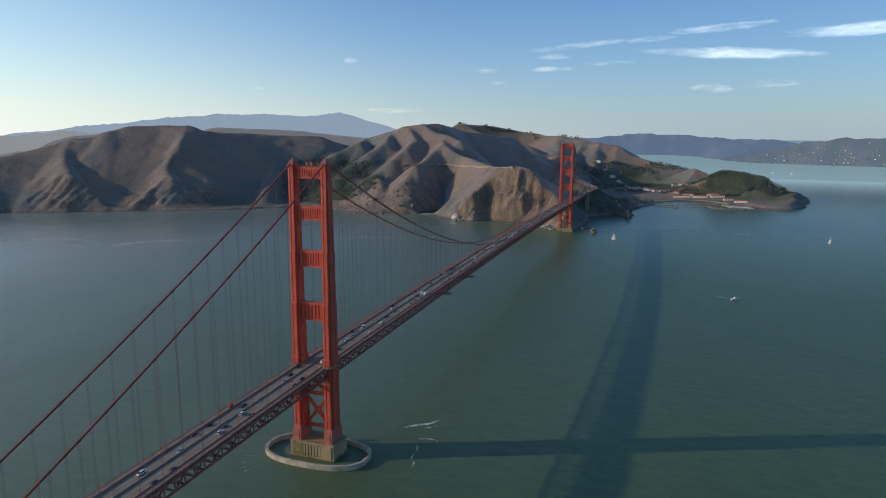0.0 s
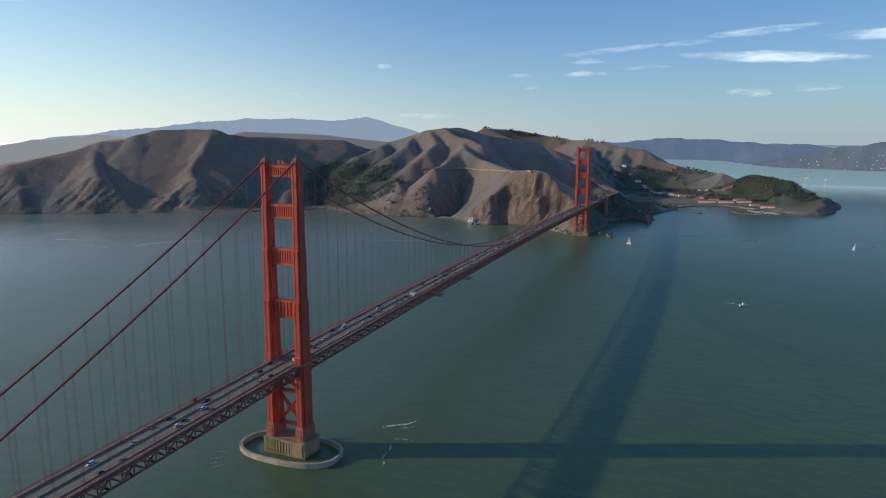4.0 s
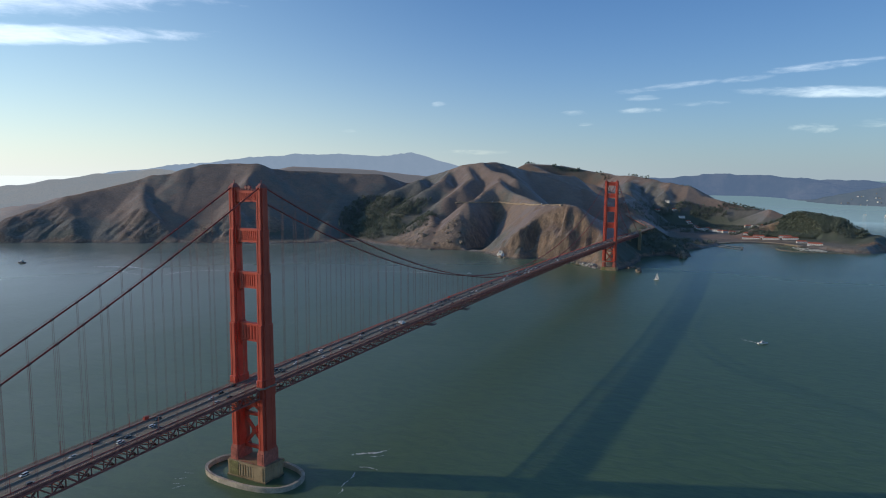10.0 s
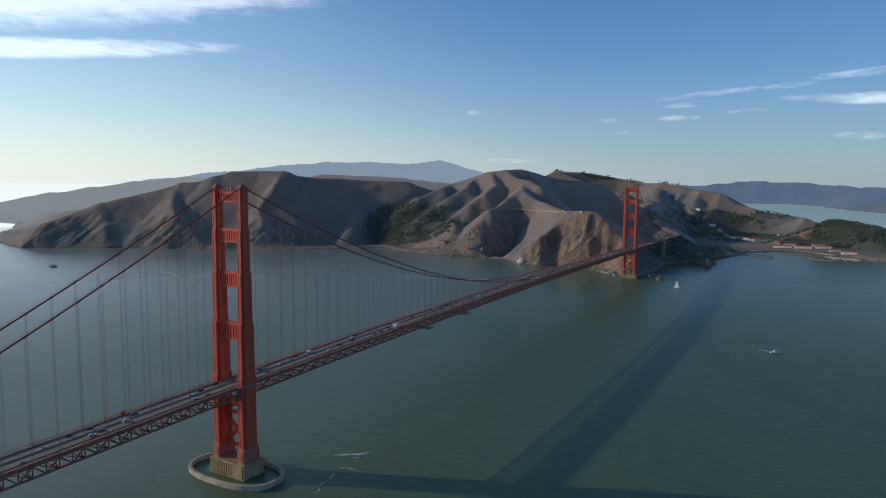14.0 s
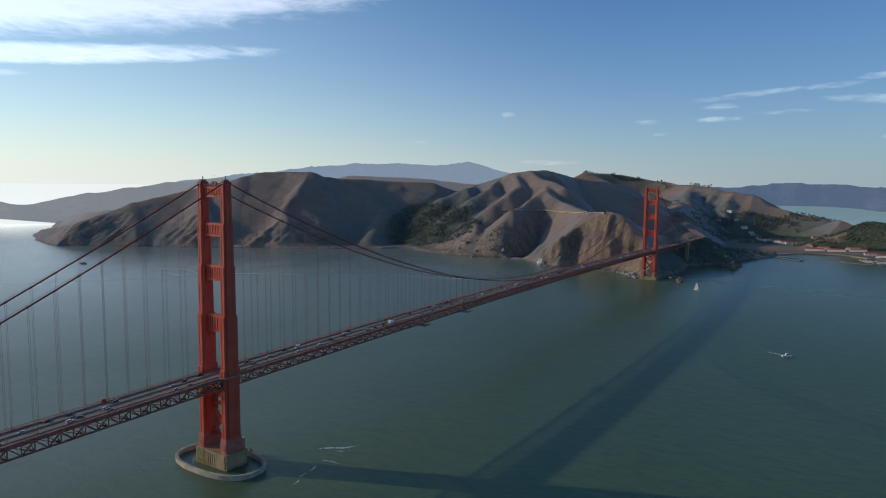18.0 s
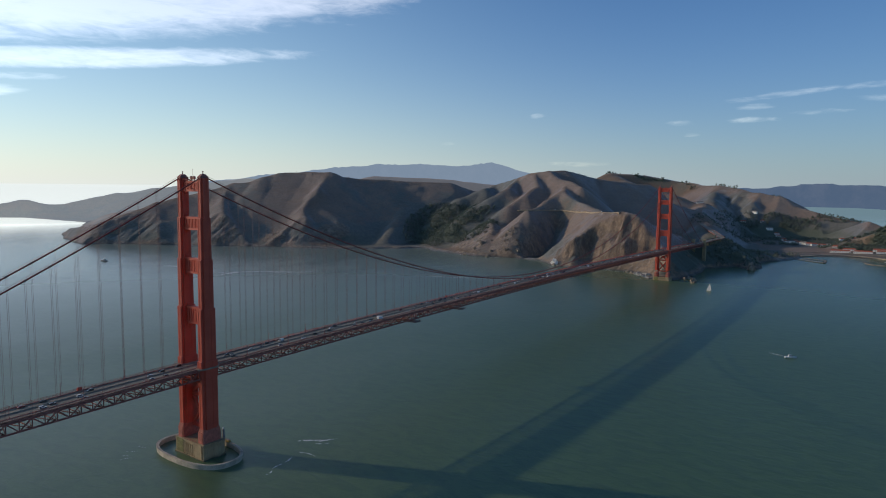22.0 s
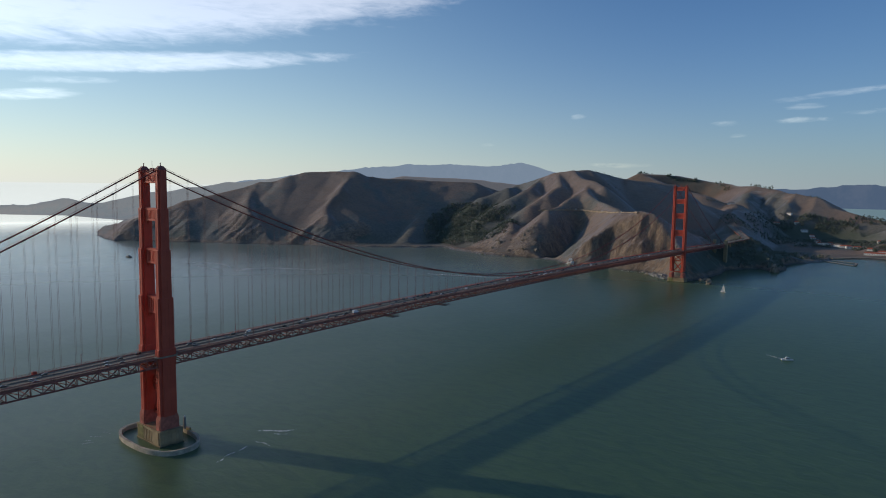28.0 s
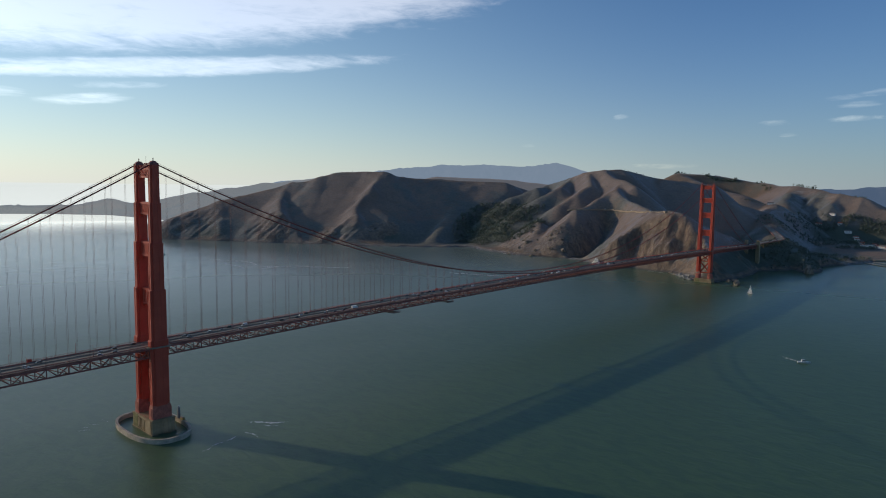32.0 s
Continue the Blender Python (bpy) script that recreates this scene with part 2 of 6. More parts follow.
def build_land(n, p, place):
    """Dry grass, scrub and bare rock. The mesh carries how much scrub and how much bare rock grow where."""
    geo = n.add("ShaderNodeNewGeometry")
    pos = geo.outputs["Position"]
    slope = n.add("ShaderNodeSeparateXYZ")
    n.link(geo.outputs["True Normal"], slope.inputs[0])
    scrub_at = n.add("ShaderNodeAttribute", attribute_name="scrub").outputs["Fac"]
    rock_at = n.add("ShaderNodeAttribute", attribute_name="rock").outputs["Fac"]
    big = n.noise(pos, 0.0035, 6.0, 0.6)
    mid = n.noise(pos, 0.02, 6.0, 0.62)
    fine = n.noise(pos, 0.11, 5.0, 0.65)
    grass = n.mix(n.ramp(big, 0.3, 0.7), (0.205, 0.132, 0.092), (0.290, 0.196, 0.134))
    grass = n.mix(n.math("MULTIPLY", n.ramp(mid, 0.35, 0.7), 0.55), grass, (0.205, 0.135, 0.098))
    grass = n.mix(n.math("MULTIPLY", n.ramp(fine, 0.45, 0.7), 0.45), grass, (0.140, 0.110, 0.086))
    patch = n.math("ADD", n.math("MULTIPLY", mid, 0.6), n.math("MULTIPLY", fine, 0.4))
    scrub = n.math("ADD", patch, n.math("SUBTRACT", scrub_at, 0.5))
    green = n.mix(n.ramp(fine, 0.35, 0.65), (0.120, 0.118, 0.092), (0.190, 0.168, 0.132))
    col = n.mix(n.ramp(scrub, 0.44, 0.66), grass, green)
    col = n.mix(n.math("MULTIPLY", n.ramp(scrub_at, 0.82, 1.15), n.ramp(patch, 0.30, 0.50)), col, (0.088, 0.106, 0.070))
    cut = n.noise(pos, 0.035, 6.0, 0.7, (1.0, 1.0, 0.22))
    stone = n.mix(n.ramp(cut, 0.35, 0.7), (0.15, 0.105, 0.07), (0.34, 0.235, 0.15))
    stone = n.mix(n.math("MULTIPLY", n.ramp(fine, 0.5, 0.75), 0.5), stone, (0.40, 0.31, 0.22))
    seam = n.noise(pos, 0.10, 7.0, 0.72, (1.0, 1.0, 0.16), 0.8)
    stone = n.mix(n.math("MULTIPLY", n.ramp(seam, 0.48, 0.60), 0.75), stone, (0.115, 0.085, 0.065))
    speck = n.noise(pos, 0.20, 5.0, 0.7)
    col = n.mix(n.math("MULTIPLY", n.ramp(speck, 0.50, 0.62), 0.62), col, (0.092, 0.090, 0.068))
    bare = n.math("ADD", rock_at, n.math("MULTIPLY", n.math("SUBTRACT", fine, 0.5), 0.7))
    col = n.mix(n.ramp(bare, 0.35, 0.6), col, stone)
    # weed and wet rock along the tide line
    high = n.add("ShaderNodeSeparateXYZ")
    n.link(pos, high.inputs[0])
    tide = n.math("ADD", high.outputs[2], n.math("MULTIPLY", n.math("SUBTRACT", fine, 0.5), 6.0))
    col = n.mix(n.ramp(tide, 1.5, 6.0, 0.85, 0.0), col, (0.070, 0.062, 0.050))
    n.put(p.inputs["Base Color"], col)
    p.inputs["Roughness"].default_value = 0.95
    p.inputs["Specular IOR Level"].default_value = 0.15
    # sheen of dry grass, tinted blue on the slopes to stand in for haze
    n.put(p.inputs["Sheen Weight"], n.math("MULTIPLY", n.ramp(slope.outputs[2], 0.78, 0.97, 0.44, 0.05), n.ramp(scrub_at, 0.75, 1.1, 1.0, 0.45)))
    p.inputs["Sheen Roughness"].default_value = 0.5
    p.inputs["Sheen Tint"].default_value = (0.76, 0.84, 0.96, 1.0)
    b1 = n.bump(fine, 0.45, 4.0)
    b2 = n.bump(n.math("MULTIPLY", cut, rock_at), 0.5, 6.0, b1)
    n.link(n.bump(n.math("MULTIPLY", seam, rock_at), 0.8, 5.0, b2), p.inputs["Normal"])


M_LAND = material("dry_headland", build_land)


def distant(name, haze_glow, strength, near=False):
    """The backdrop of far ridges, with the bright air before them put in as emission."""
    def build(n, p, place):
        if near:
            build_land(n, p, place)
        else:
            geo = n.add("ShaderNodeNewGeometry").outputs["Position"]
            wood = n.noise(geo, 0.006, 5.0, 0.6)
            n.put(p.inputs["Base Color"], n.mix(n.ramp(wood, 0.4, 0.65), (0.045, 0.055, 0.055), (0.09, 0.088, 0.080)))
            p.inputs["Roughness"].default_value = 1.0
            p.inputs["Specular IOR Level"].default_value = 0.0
        p.inputs["Emission Color"].default_value = (*haze_glow, 1.0)
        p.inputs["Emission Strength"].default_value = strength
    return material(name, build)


# colour and strength set how much haze is laid on each ridge as emission
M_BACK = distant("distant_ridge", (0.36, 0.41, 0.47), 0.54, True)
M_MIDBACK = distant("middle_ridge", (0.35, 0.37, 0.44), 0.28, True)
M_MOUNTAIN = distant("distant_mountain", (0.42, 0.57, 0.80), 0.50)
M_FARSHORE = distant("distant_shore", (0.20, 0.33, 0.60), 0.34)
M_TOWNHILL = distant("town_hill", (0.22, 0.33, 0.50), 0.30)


def build_leaf(n, p, place):
    geo = n.add("ShaderNodeNewGeometry")
    f = geo.outputs["Random Per Island"]
    spot = n.noise(geo.outputs["Position"], 0.25, 4.0)
    col = n.mix(f, (0.085, 0.112, 0.078), (0.136, 0.162, 0.116))
    n.put(p.inputs["Base Color"], n.mix(n.math("MULTIPLY", spot, 0.5), col, (0.066, 0.092, 0.056)))
    p.inputs["Roughness"].default_value = 0.9
    p.inputs["Specular IOR Level"].default_value = 0.1
    p.inputs["Sheen Weight"].default_value, p.inputs["Sheen Roughness"].default_value = 0.35, 0.5


M_LEAF = material("tree_foliage", build_leaf)
M_BARK = plain("bark", (0.10, 0.075, 0.055), 0.9, vary=0.2)


# ---- meshes ----
def mesh_of(name, verts, faces, mat, smooth=False):
    me = bpy.data.meshes.new(name)
    me.from_pydata([tuple(v) for v in verts], [], [tuple(f) for f in faces])
    if mat:
        me.materials.append(mat)
    if smooth:
        me.shade_smooth()
    me.update()
    return me


def thing(name, label, category, group="", at=None, kind=""):
    ob = new(name)
    ob.empty_display_size = 1.0
    if at is not None:
        ob.matrix_world = at
    return tagged(ob, label, category, group, kind)


def part(name, bm, mat, parent, label=""):
    """Links a bmesh or a mesh as one object under a thing or part."""
    if isinstance(bm, bmesh.types.BMesh):
        me = bpy.data.meshes.new(name)
        bm.to_mesh(me)
        bm.free()
        me.materials.append(mat)
    else:
        me = bm
    ob = new(name, me)
    ob.parent = parent
    return tagged(ob, label)


def box(bm, x0, x1, y0, y1, z0, z1, bevel=0.0):
    """A box, with its upright edges chamfered if bevel is given."""
    if bevel:
        b = bevel
        ring = [(x0 + b, y0), (x1 - b, y0), (x1, y0 + b), (x1, y1 - b), (x1 - b, y1), (x0 + b, y1), (x0, y1 - b), (x0, y0 + b)]
    else:
        ring = [(x0, y0), (x1, y0), (x1, y1), (x0, y1)]
    return prism(bm, ring, z0, z1)


def prism(bm, ring, z0, z1, top=None):
    top = top or ring
    a = [bm.verts.new((x, y, z0)) for x, y in ring]
    b = [bm.verts.new((x, y, z1)) for x, y in top]
    n = len(ring)
    for i in range(n):
        bm.faces.new((a[i], a[(i + 1) % n], b[(i + 1) % n], b[i]))
    bm.faces.new(b)
    bm.faces.new(a[::-1])
    return bm


def beam(bm, p, q, wide, tall=None, sides=4):
    """A straight member from p to q."""
    p, q = Vector(p), Vector(q)
    tall = tall or wide
    d = (q - p).normalized()
    side = d.cross(Vector((0, 0, 1)))
    side = Vector((1, 0, 0)) if side.length < 1e-4 else side.normalized()
    over = side.cross(d)
    ends = []
    for c in (p, q):
        ring = []
        for k in range(sides):
            a = 2 * math.pi * (k + 0.5) / sides
            s = math.sqrt(2) if sides == 4 else 1.0
            ring.append(bm.verts.new(c + side * (math.cos(a) * wide / 2 * s) + over * (math.sin(a) * tall / 2 * s)))
        ends.append(ring)
    for k in range(sides):
        bm.faces.new((ends[0][k], ends[0][(k + 1) % sides], ends[1][(k + 1) % sides], ends[1][k]))
    bm.faces.new(ends[0][::-1])
    bm.faces.new(ends[1])
    return bm


def sweep(bm, path, radius, sides=8):
    """A round tube along a path."""
    rings = []
    for i, c in enumerate(path):
        c = Vector(c)
        d = (Vector(path[min(i + 1, len(path) - 1)]) - Vector(path[max(i - 1, 0)])).normalized()
        side = d.cross(Vector((0, 0, 1))).normalized()
        over = side.cross(d)
        rings.append([bm.verts.new(c + side * math.cos(2 * math.pi * k / sides) * radius + over * math.sin(2 * math.pi * k / sides) * radius) for k in range(sides)])
    for a, b in zip(rings, rings[1:]):
        for k in range(sides):
            bm.faces.new((a[k], a[(k + 1) % sides], b[(k + 1) % sides], b[k]))
    bm.faces.new(rings[0][::-1])
    bm.faces.new(rings[-1])
    for f in bm.faces:
        f.smooth = True
    return bm


# ---- numpy noise ----
def lattice(ix, iy, seed):
    h = (ix * 374761393 + iy * 668265263 + seed * 1442695041) & 0xFFFFFFFF
    h = ((h ^ (h >> 13)) * 1274126177) & 0xFFFFFFFF
    return ((h ^ (h >> 16)) & 0xFFFF) / 65535.0


def value_noise(x, y, seed=0):
    ix, iy = np.floor(x).astype(np.int64), np.floor(y).astype(np.int64)
    fx, fy = x - ix, y - iy
    fx, fy = fx * fx * fx * (fx * (fx * 6 - 15) + 10), fy * fy * fy * (fy * (fy * 6 - 15) + 10)
    a, b = lattice(ix, iy, seed), lattice(ix + 1, iy, seed)
    c, d = lattice(ix, iy + 1, seed), lattice(ix + 1, iy + 1, seed)
    return (a * (1 - fx) + b * fx) * (1 - fy) + (c * (1 - fx) + d * fx) * fy


def fbm(x, y, octaves=5, seed=0, ridged=False, gain=0.5):
    total, amp, norm = 0.0, 1.0, 0.0
    for o in range(octaves):
        v = value_noise(x * 2 ** o + 17.3 * o, y * 2 ** o - 9.1 * o, seed + o)
        if ridged:
            v = 1 - np.abs(2 * v - 1)
        total, norm, amp = total + amp * v, norm + amp, amp * gain
    return total / norm


# ---- the lie of the land ----
MID = (400.0, -330.0, 225.0)
NEAR, DEEP, EASE = 4200.0, 620.0, 2500.0


def drawn_in(p):
    """Land and water past 4.2 km are drawn nearer along their lines of sight, so that all of the distance fits within 4.8 km."""
    p = np.asarray(p, float)
    off = p - MID
    d = np.hypot(off[..., 0], off[..., 1])
    more = np.maximum(d - NEAR, 0)
    near = np.where(d > NEAR, NEAR + DEEP * more / (more + EASE), d)
    return MID + off * (near / np.maximum(d, 1))[..., None]


def spine(X, Y, pts, slope, round_off=40.0):
    """Height of a ridge with the given crest points, falling off on both sides."""
    best = np.full(X.shape, -1e9)
    for (ax, ay, az), (bx, by, bz) in zip(pts, pts[1:]):
        dx, dy = bx - ax, by - ay
        t = np.clip(((X - ax) * dx + (Y - ay) * dy) / (dx * dx + dy * dy), 0, 1)
        d = np.hypot(X - ax - t * dx, Y - ay - t * dy)
        best = np.maximum(best, az + (bz - az) * t - slope * (np.sqrt(d * d + round_off ** 2) - round_off))
    return best


def inside(X, Y, pts):
    """Signed distance to a closed shore: positive on land."""
    dist, odd = np.full(X.shape, 1e9), np.zeros(X.shape, bool)
    for (ax, ay), (bx, by) in zip(pts, pts[1:] + pts[:1]):
        dx, dy = bx - ax, by - ay
        t = np.clip(((X - ax) * dx + (Y - ay) * dy) / (dx * dx + dy * dy), 0, 1)
        dist = np.minimum(dist, np.hypot(X - ax - t * dx, Y - ay - t * dy))
        if dy:
            odd ^= ((ay > Y) != (by > Y)) & (X < dx * (Y - ay) / dy + ax)
    return np.where(odd, dist, -dist)


SHORE_WEST = [(-5300, 700), (-4760, 1070), (-4560, 1360), (-4200, 1600), (-3400, 1600), (-2900, 1300), (-2600, 1090), (-2300, 960),
              (-2010, 880), (-1930, 950), (-1690, 1080), (-1590, 1124), (-1500, 1185), (-1338, 1268), (-1235, 1310), (-1136, 1385),
              (-1000, 1520), (-950, 1590), (-860, 1540), (-774, 1507), (-656, 1457), (-571, 1482), (-430, 1490)]
SHORE_POINT = [(-350, 1395), (-285, 1385), (-240, 1415), (-180, 1397), (-110, 1392), (-70, 1372), (-40, 1330), (-24, 1298), (22, 1298), (42, 1380), (34, 1500),
               (34, 1600), (90, 1690), (137, 1640), (150, 1700), (120, 1830), (165, 1960), (190, 2060), (215, 2140), (275, 2225)]
SHORE_FORT = [(340, 2250), (440, 2215), (500, 2130), (560, 2045), (600, 2020), (655, 2035), (700, 2120), (760, 2370), (795, 2550), (720, 2680),
              (560, 2780), (470, 2950), (420, 3200), (300, 3500), (150, 4000), (-100, 4600), (-600, 6000), (-3000, 9500), (-12000, 16000), (-12000, 3500)]
SHORE = SHORE_WEST + SHORE_POINT + SHORE_FORT

RIDGES = [
    # crest points, side slope, rounding
    ([(-2480, 1060, 30), (-2050, 960, 70), (-1970, 1180, 150), (-1840, 1430, 225), (-1790, 1490, 236), (-1760, 1540, 260), (-1730, 1600, 277), (-1640, 1670, 283), (-1545, 1700, 280), (-1500, 1750, 258), (-1470, 1790, 254), (-1340, 1960, 244), (-1189, 2080, 240), (-1100, 2180, 196)], 0.64, 40),
    # the seaward arm with its ribs, and the spurs in the dark bowl beside it
    ([(-1840, 1430, 225), (-1811, 1370, 192), (-1734, 1300, 156), (-1621, 1230, 106), (-1525, 1170, 62), (-1455, 1105, 8)], 0.80, 14),
    ([(-1900, 1340, 186), (-1850, 1200, 96), (-1800, 1080, 8)], 0.85, 14),
    ([(-1800, 1360, 180), (-1745, 1215, 98), (-1690, 1090, 8)], 0.85, 14),
    ([(-1720, 1290, 146), (-1660, 1185, 78), (-1600, 1110, 8)], 0.85, 14),
    ([(-1545, 1690, 276), (-1470, 1560, 218), (-1438, 1450, 138), (-1376, 1400, 114), (-1385, 1350, 78), (-1395, 1310, 44), (-1370, 1210, 6)], 0.95, 14),
    ([(-1480, 1750, 256), (-1395, 1654, 194), (-1362, 1600, 150), (-1340, 1560, 100), (-1301, 1520, 62), (-1240, 1420, 10)], 0.9, 14),
    ([(-1350, 2000, 238), (-1240, 1850, 165), (-1180, 1740, 118), (-1090, 1540, 30)], 0.72, 24),
    # round summit above the bridge and its spurs
    ([(-1100, 2180, 196), (-988, 2150, 236), (-870, 2130, 262), (-792, 2130, 284), (-720, 2140, 292), (-677, 2190, 296), (-649, 2290, 280), (-600, 2370, 260), (-470, 2600, 246)], 0.90, 30),
    ([(-988, 2130, 230), (-950, 1990, 218), (-1000, 1900, 178), (-1025, 1850, 140), (-1030, 1750, 50)], 0.78, 16),
    ([(-850, 2110, 256), (-790, 1930, 219), (-826, 1830, 181), (-854, 1790, 157), (-856, 1740, 102), (-870, 1660, 50)], 0.80, 12),
    ([(-758, 2090, 274), (-691, 1980, 234), (-689, 1880, 195), (-713, 1800, 154), (-731, 1740, 116), (-740, 1640, 78)], 0.80, 12),
    ([(-712, 2130, 288), (-644, 2060, 263), (-542, 1990, 234), (-504, 1960, 226), (-475, 1955, 196), (-430, 1955, 130)], 0.82, 10),
    ([(-600, 2010, 228), (-530, 1880, 208), (-460, 1820, 179), (-385, 1750, 162), (-326, 1680, 150), (-280, 1600, 147), (-245, 1540, 150), (-173, 1500, 151), (-150, 1500, 149)], 0.92, 10),
    ([(-545, 1890, 206), (-562, 1750, 160), (-576, 1680, 146), (-584, 1620, 112), (-550, 1570, 60), (-503, 1525, 10)], 0.85, 12),
    ([(-700, 1650, 100), (-660, 1570, 66), (-700, 1530, 26)], 0.80, 16),
    ([(-290, 1610, 147), (-345, 1580, 102), (-395, 1535, 52), (-432, 1495, 8)], 0.9, 12),
    ([(-245, 1530, 146), (-292, 1450, 76), (-340, 1405, 14)], 1.0, 10),
    ([(-188, 1500, 149), (-90, 1440, 100), (-30, 1350, 60), (0, 1310, 35)], 1.1, 14),
    ([(-175, 1505, 149), (-80, 1620, 90), (-35, 1700, 62), (-10, 1850, 66), (-50, 2020, 66), (-115, 2210, 80), (-190, 2500, 122), (-300, 2950, 160)], 0.7, 30),
    ([(-580, 2360, 258), (-380, 2440, 190), (-200, 2620, 120)], 0.62, 40),
    # the ridge behind the fort
    ([(-1250, 4250, 334), (-1120, 3890, 326), (-961, 4112, 318), (-700, 4100, 275), (-540, 3900, 254), (-400, 3700, 248), (-242, 3511, 226), (-120, 3350, 206), (-25, 3310, 188), (66, 3250, 136), (180, 3200, 112), (296, 3150, 88), (400, 3150, 66)], 0.62, 35),
    ([(-400, 3700, 246), (-320, 3150, 175), (-200, 2900, 70)], 0.70, 25),
    ([(-242, 3500, 224), (-225, 3300, 176), (-245, 3130, 118), (-200, 3000, 60)], 0.80, 12),
    ([(-120, 3350, 204), (-125, 3200, 158), (-115, 3090, 100), (-80, 3010, 45)], 0.80, 12),
    ([(-25, 3310, 187), (5, 3190, 146), (-8, 3070, 100), (15, 2990, 48)], 0.80, 12),
    ([(66, 3250, 135), (105, 3120, 90), (130, 2980, 66), (140, 2900, 25)], 0.75, 14),
    ([(-1120, 3890, 320), (-800, 3500, 230), (-560, 3200, 200), (-450, 2950, 190)], 0.55, 60),
    ([(235, 2900, 56), (300, 2910, 80), (346, 2920, 96), (430, 2890, 80), (530, 2800, 40)], 0.50, 30),
    ([(375, 2450, 66), (464, 2480, 102), (522, 2480, 95), (587, 2450, 80), (640, 2420, 54), (715, 2420, 30)], 0.60, 30),
    ([(570, 2120, 14), (635, 2075, 20), (690, 2170, 28), (720, 2300, 38), (745, 2420, 34)], 0.35, 20),
    ([(-5, 1655, 56), (6, 1750, 66), (14, 1830, 69), (-8, 1905, 70)], 0.75, 16),
    ([(60, 1700, 40), (110, 1760, 46), (120, 1900, 30)], 0.6, 20),
    # behind the first hills
    ([(-4600, 1090, 105), (-4540, 1250, 95), (-4490, 1450, 78), (-4420, 1640, 112), (-4300, 1900, 95), (-4150, 2050, 128), (-4050, 2200, 150), (-3940, 2400, 212), (-3780, 2650, 268), (-3610, 2890, 296), (-3500, 3100, 268), (-3400, 3500, 240)], 0.35, 80),
    ([(-4760, 1160, 60), (-5200, 900, 90)], 0.4, 60),
    ([(-2960, 1640, 96), (-3020, 1850, 140), (-3060, 2150, 176)], 0.5, 40),
    ([(-2980, 1640, 100), (-3180, 1660, 66), (-3330, 1680, 20)], 0.5, 30),
    ([(-3000, 2000, 120), (-2900, 2600, 200), (-2720, 3225, 270), (-2640, 3290, 297), (-2460, 3425, 292), (-2200, 3590, 275), (-1860, 3780, 235)], 0.35, 80),
    ([(-2500, 1900, 140), (-2200, 2300, 170), (-1700, 2700, 160), (-1300, 3000, 180)], 0.35, 80),
]
TAM = [(-11500, 8400, 330), (-10600, 9300, 470), (-10073, 9677, 510), (-9908, 9848, 597), (-9524, 10223, 641), (-8934, 10748, 713), (-8649, 10982, 705), (-8156, 11359, 749), (-7748, 11647, 704), (-7276, 11955, 709), (-7031, 12106, 748), (-6880, 12195, 774), (-6683, 12307, 701), (-6462, 12428, 554), (-6184, 12574, 406), (-5902, 12714, 234)]
SHORE_FAR = [(-3800, 10100), (-800, 9850), (-250, 9660), (130, 9700), (500, 8600), (700, 7500), (900, 6900), (1256, 6450), (1936, 6130), (2800, 6050), (5200, 7000), (6500, 16000), (-6000, 16000)]
RIDGES_FAR = [
    ([(-2500, 10300, 200), (-973, 10519, 215), (-534, 10560, 250), (-19, 10585, 305), (651, 10581, 246), (1288, 10540, 215), (1962, 10455, 180), (2900, 10300, 200), (4500, 9800, 180)], 0.12, 200),
    ([(760, 7300, 20), (994, 6850, 65), (1282, 6815, 140), (1603, 6800, 198), (1819, 6780, 246), (2100, 6700, 238), (2700, 6800, 220), (3500, 7200, 180)], 0.20, 120),
]


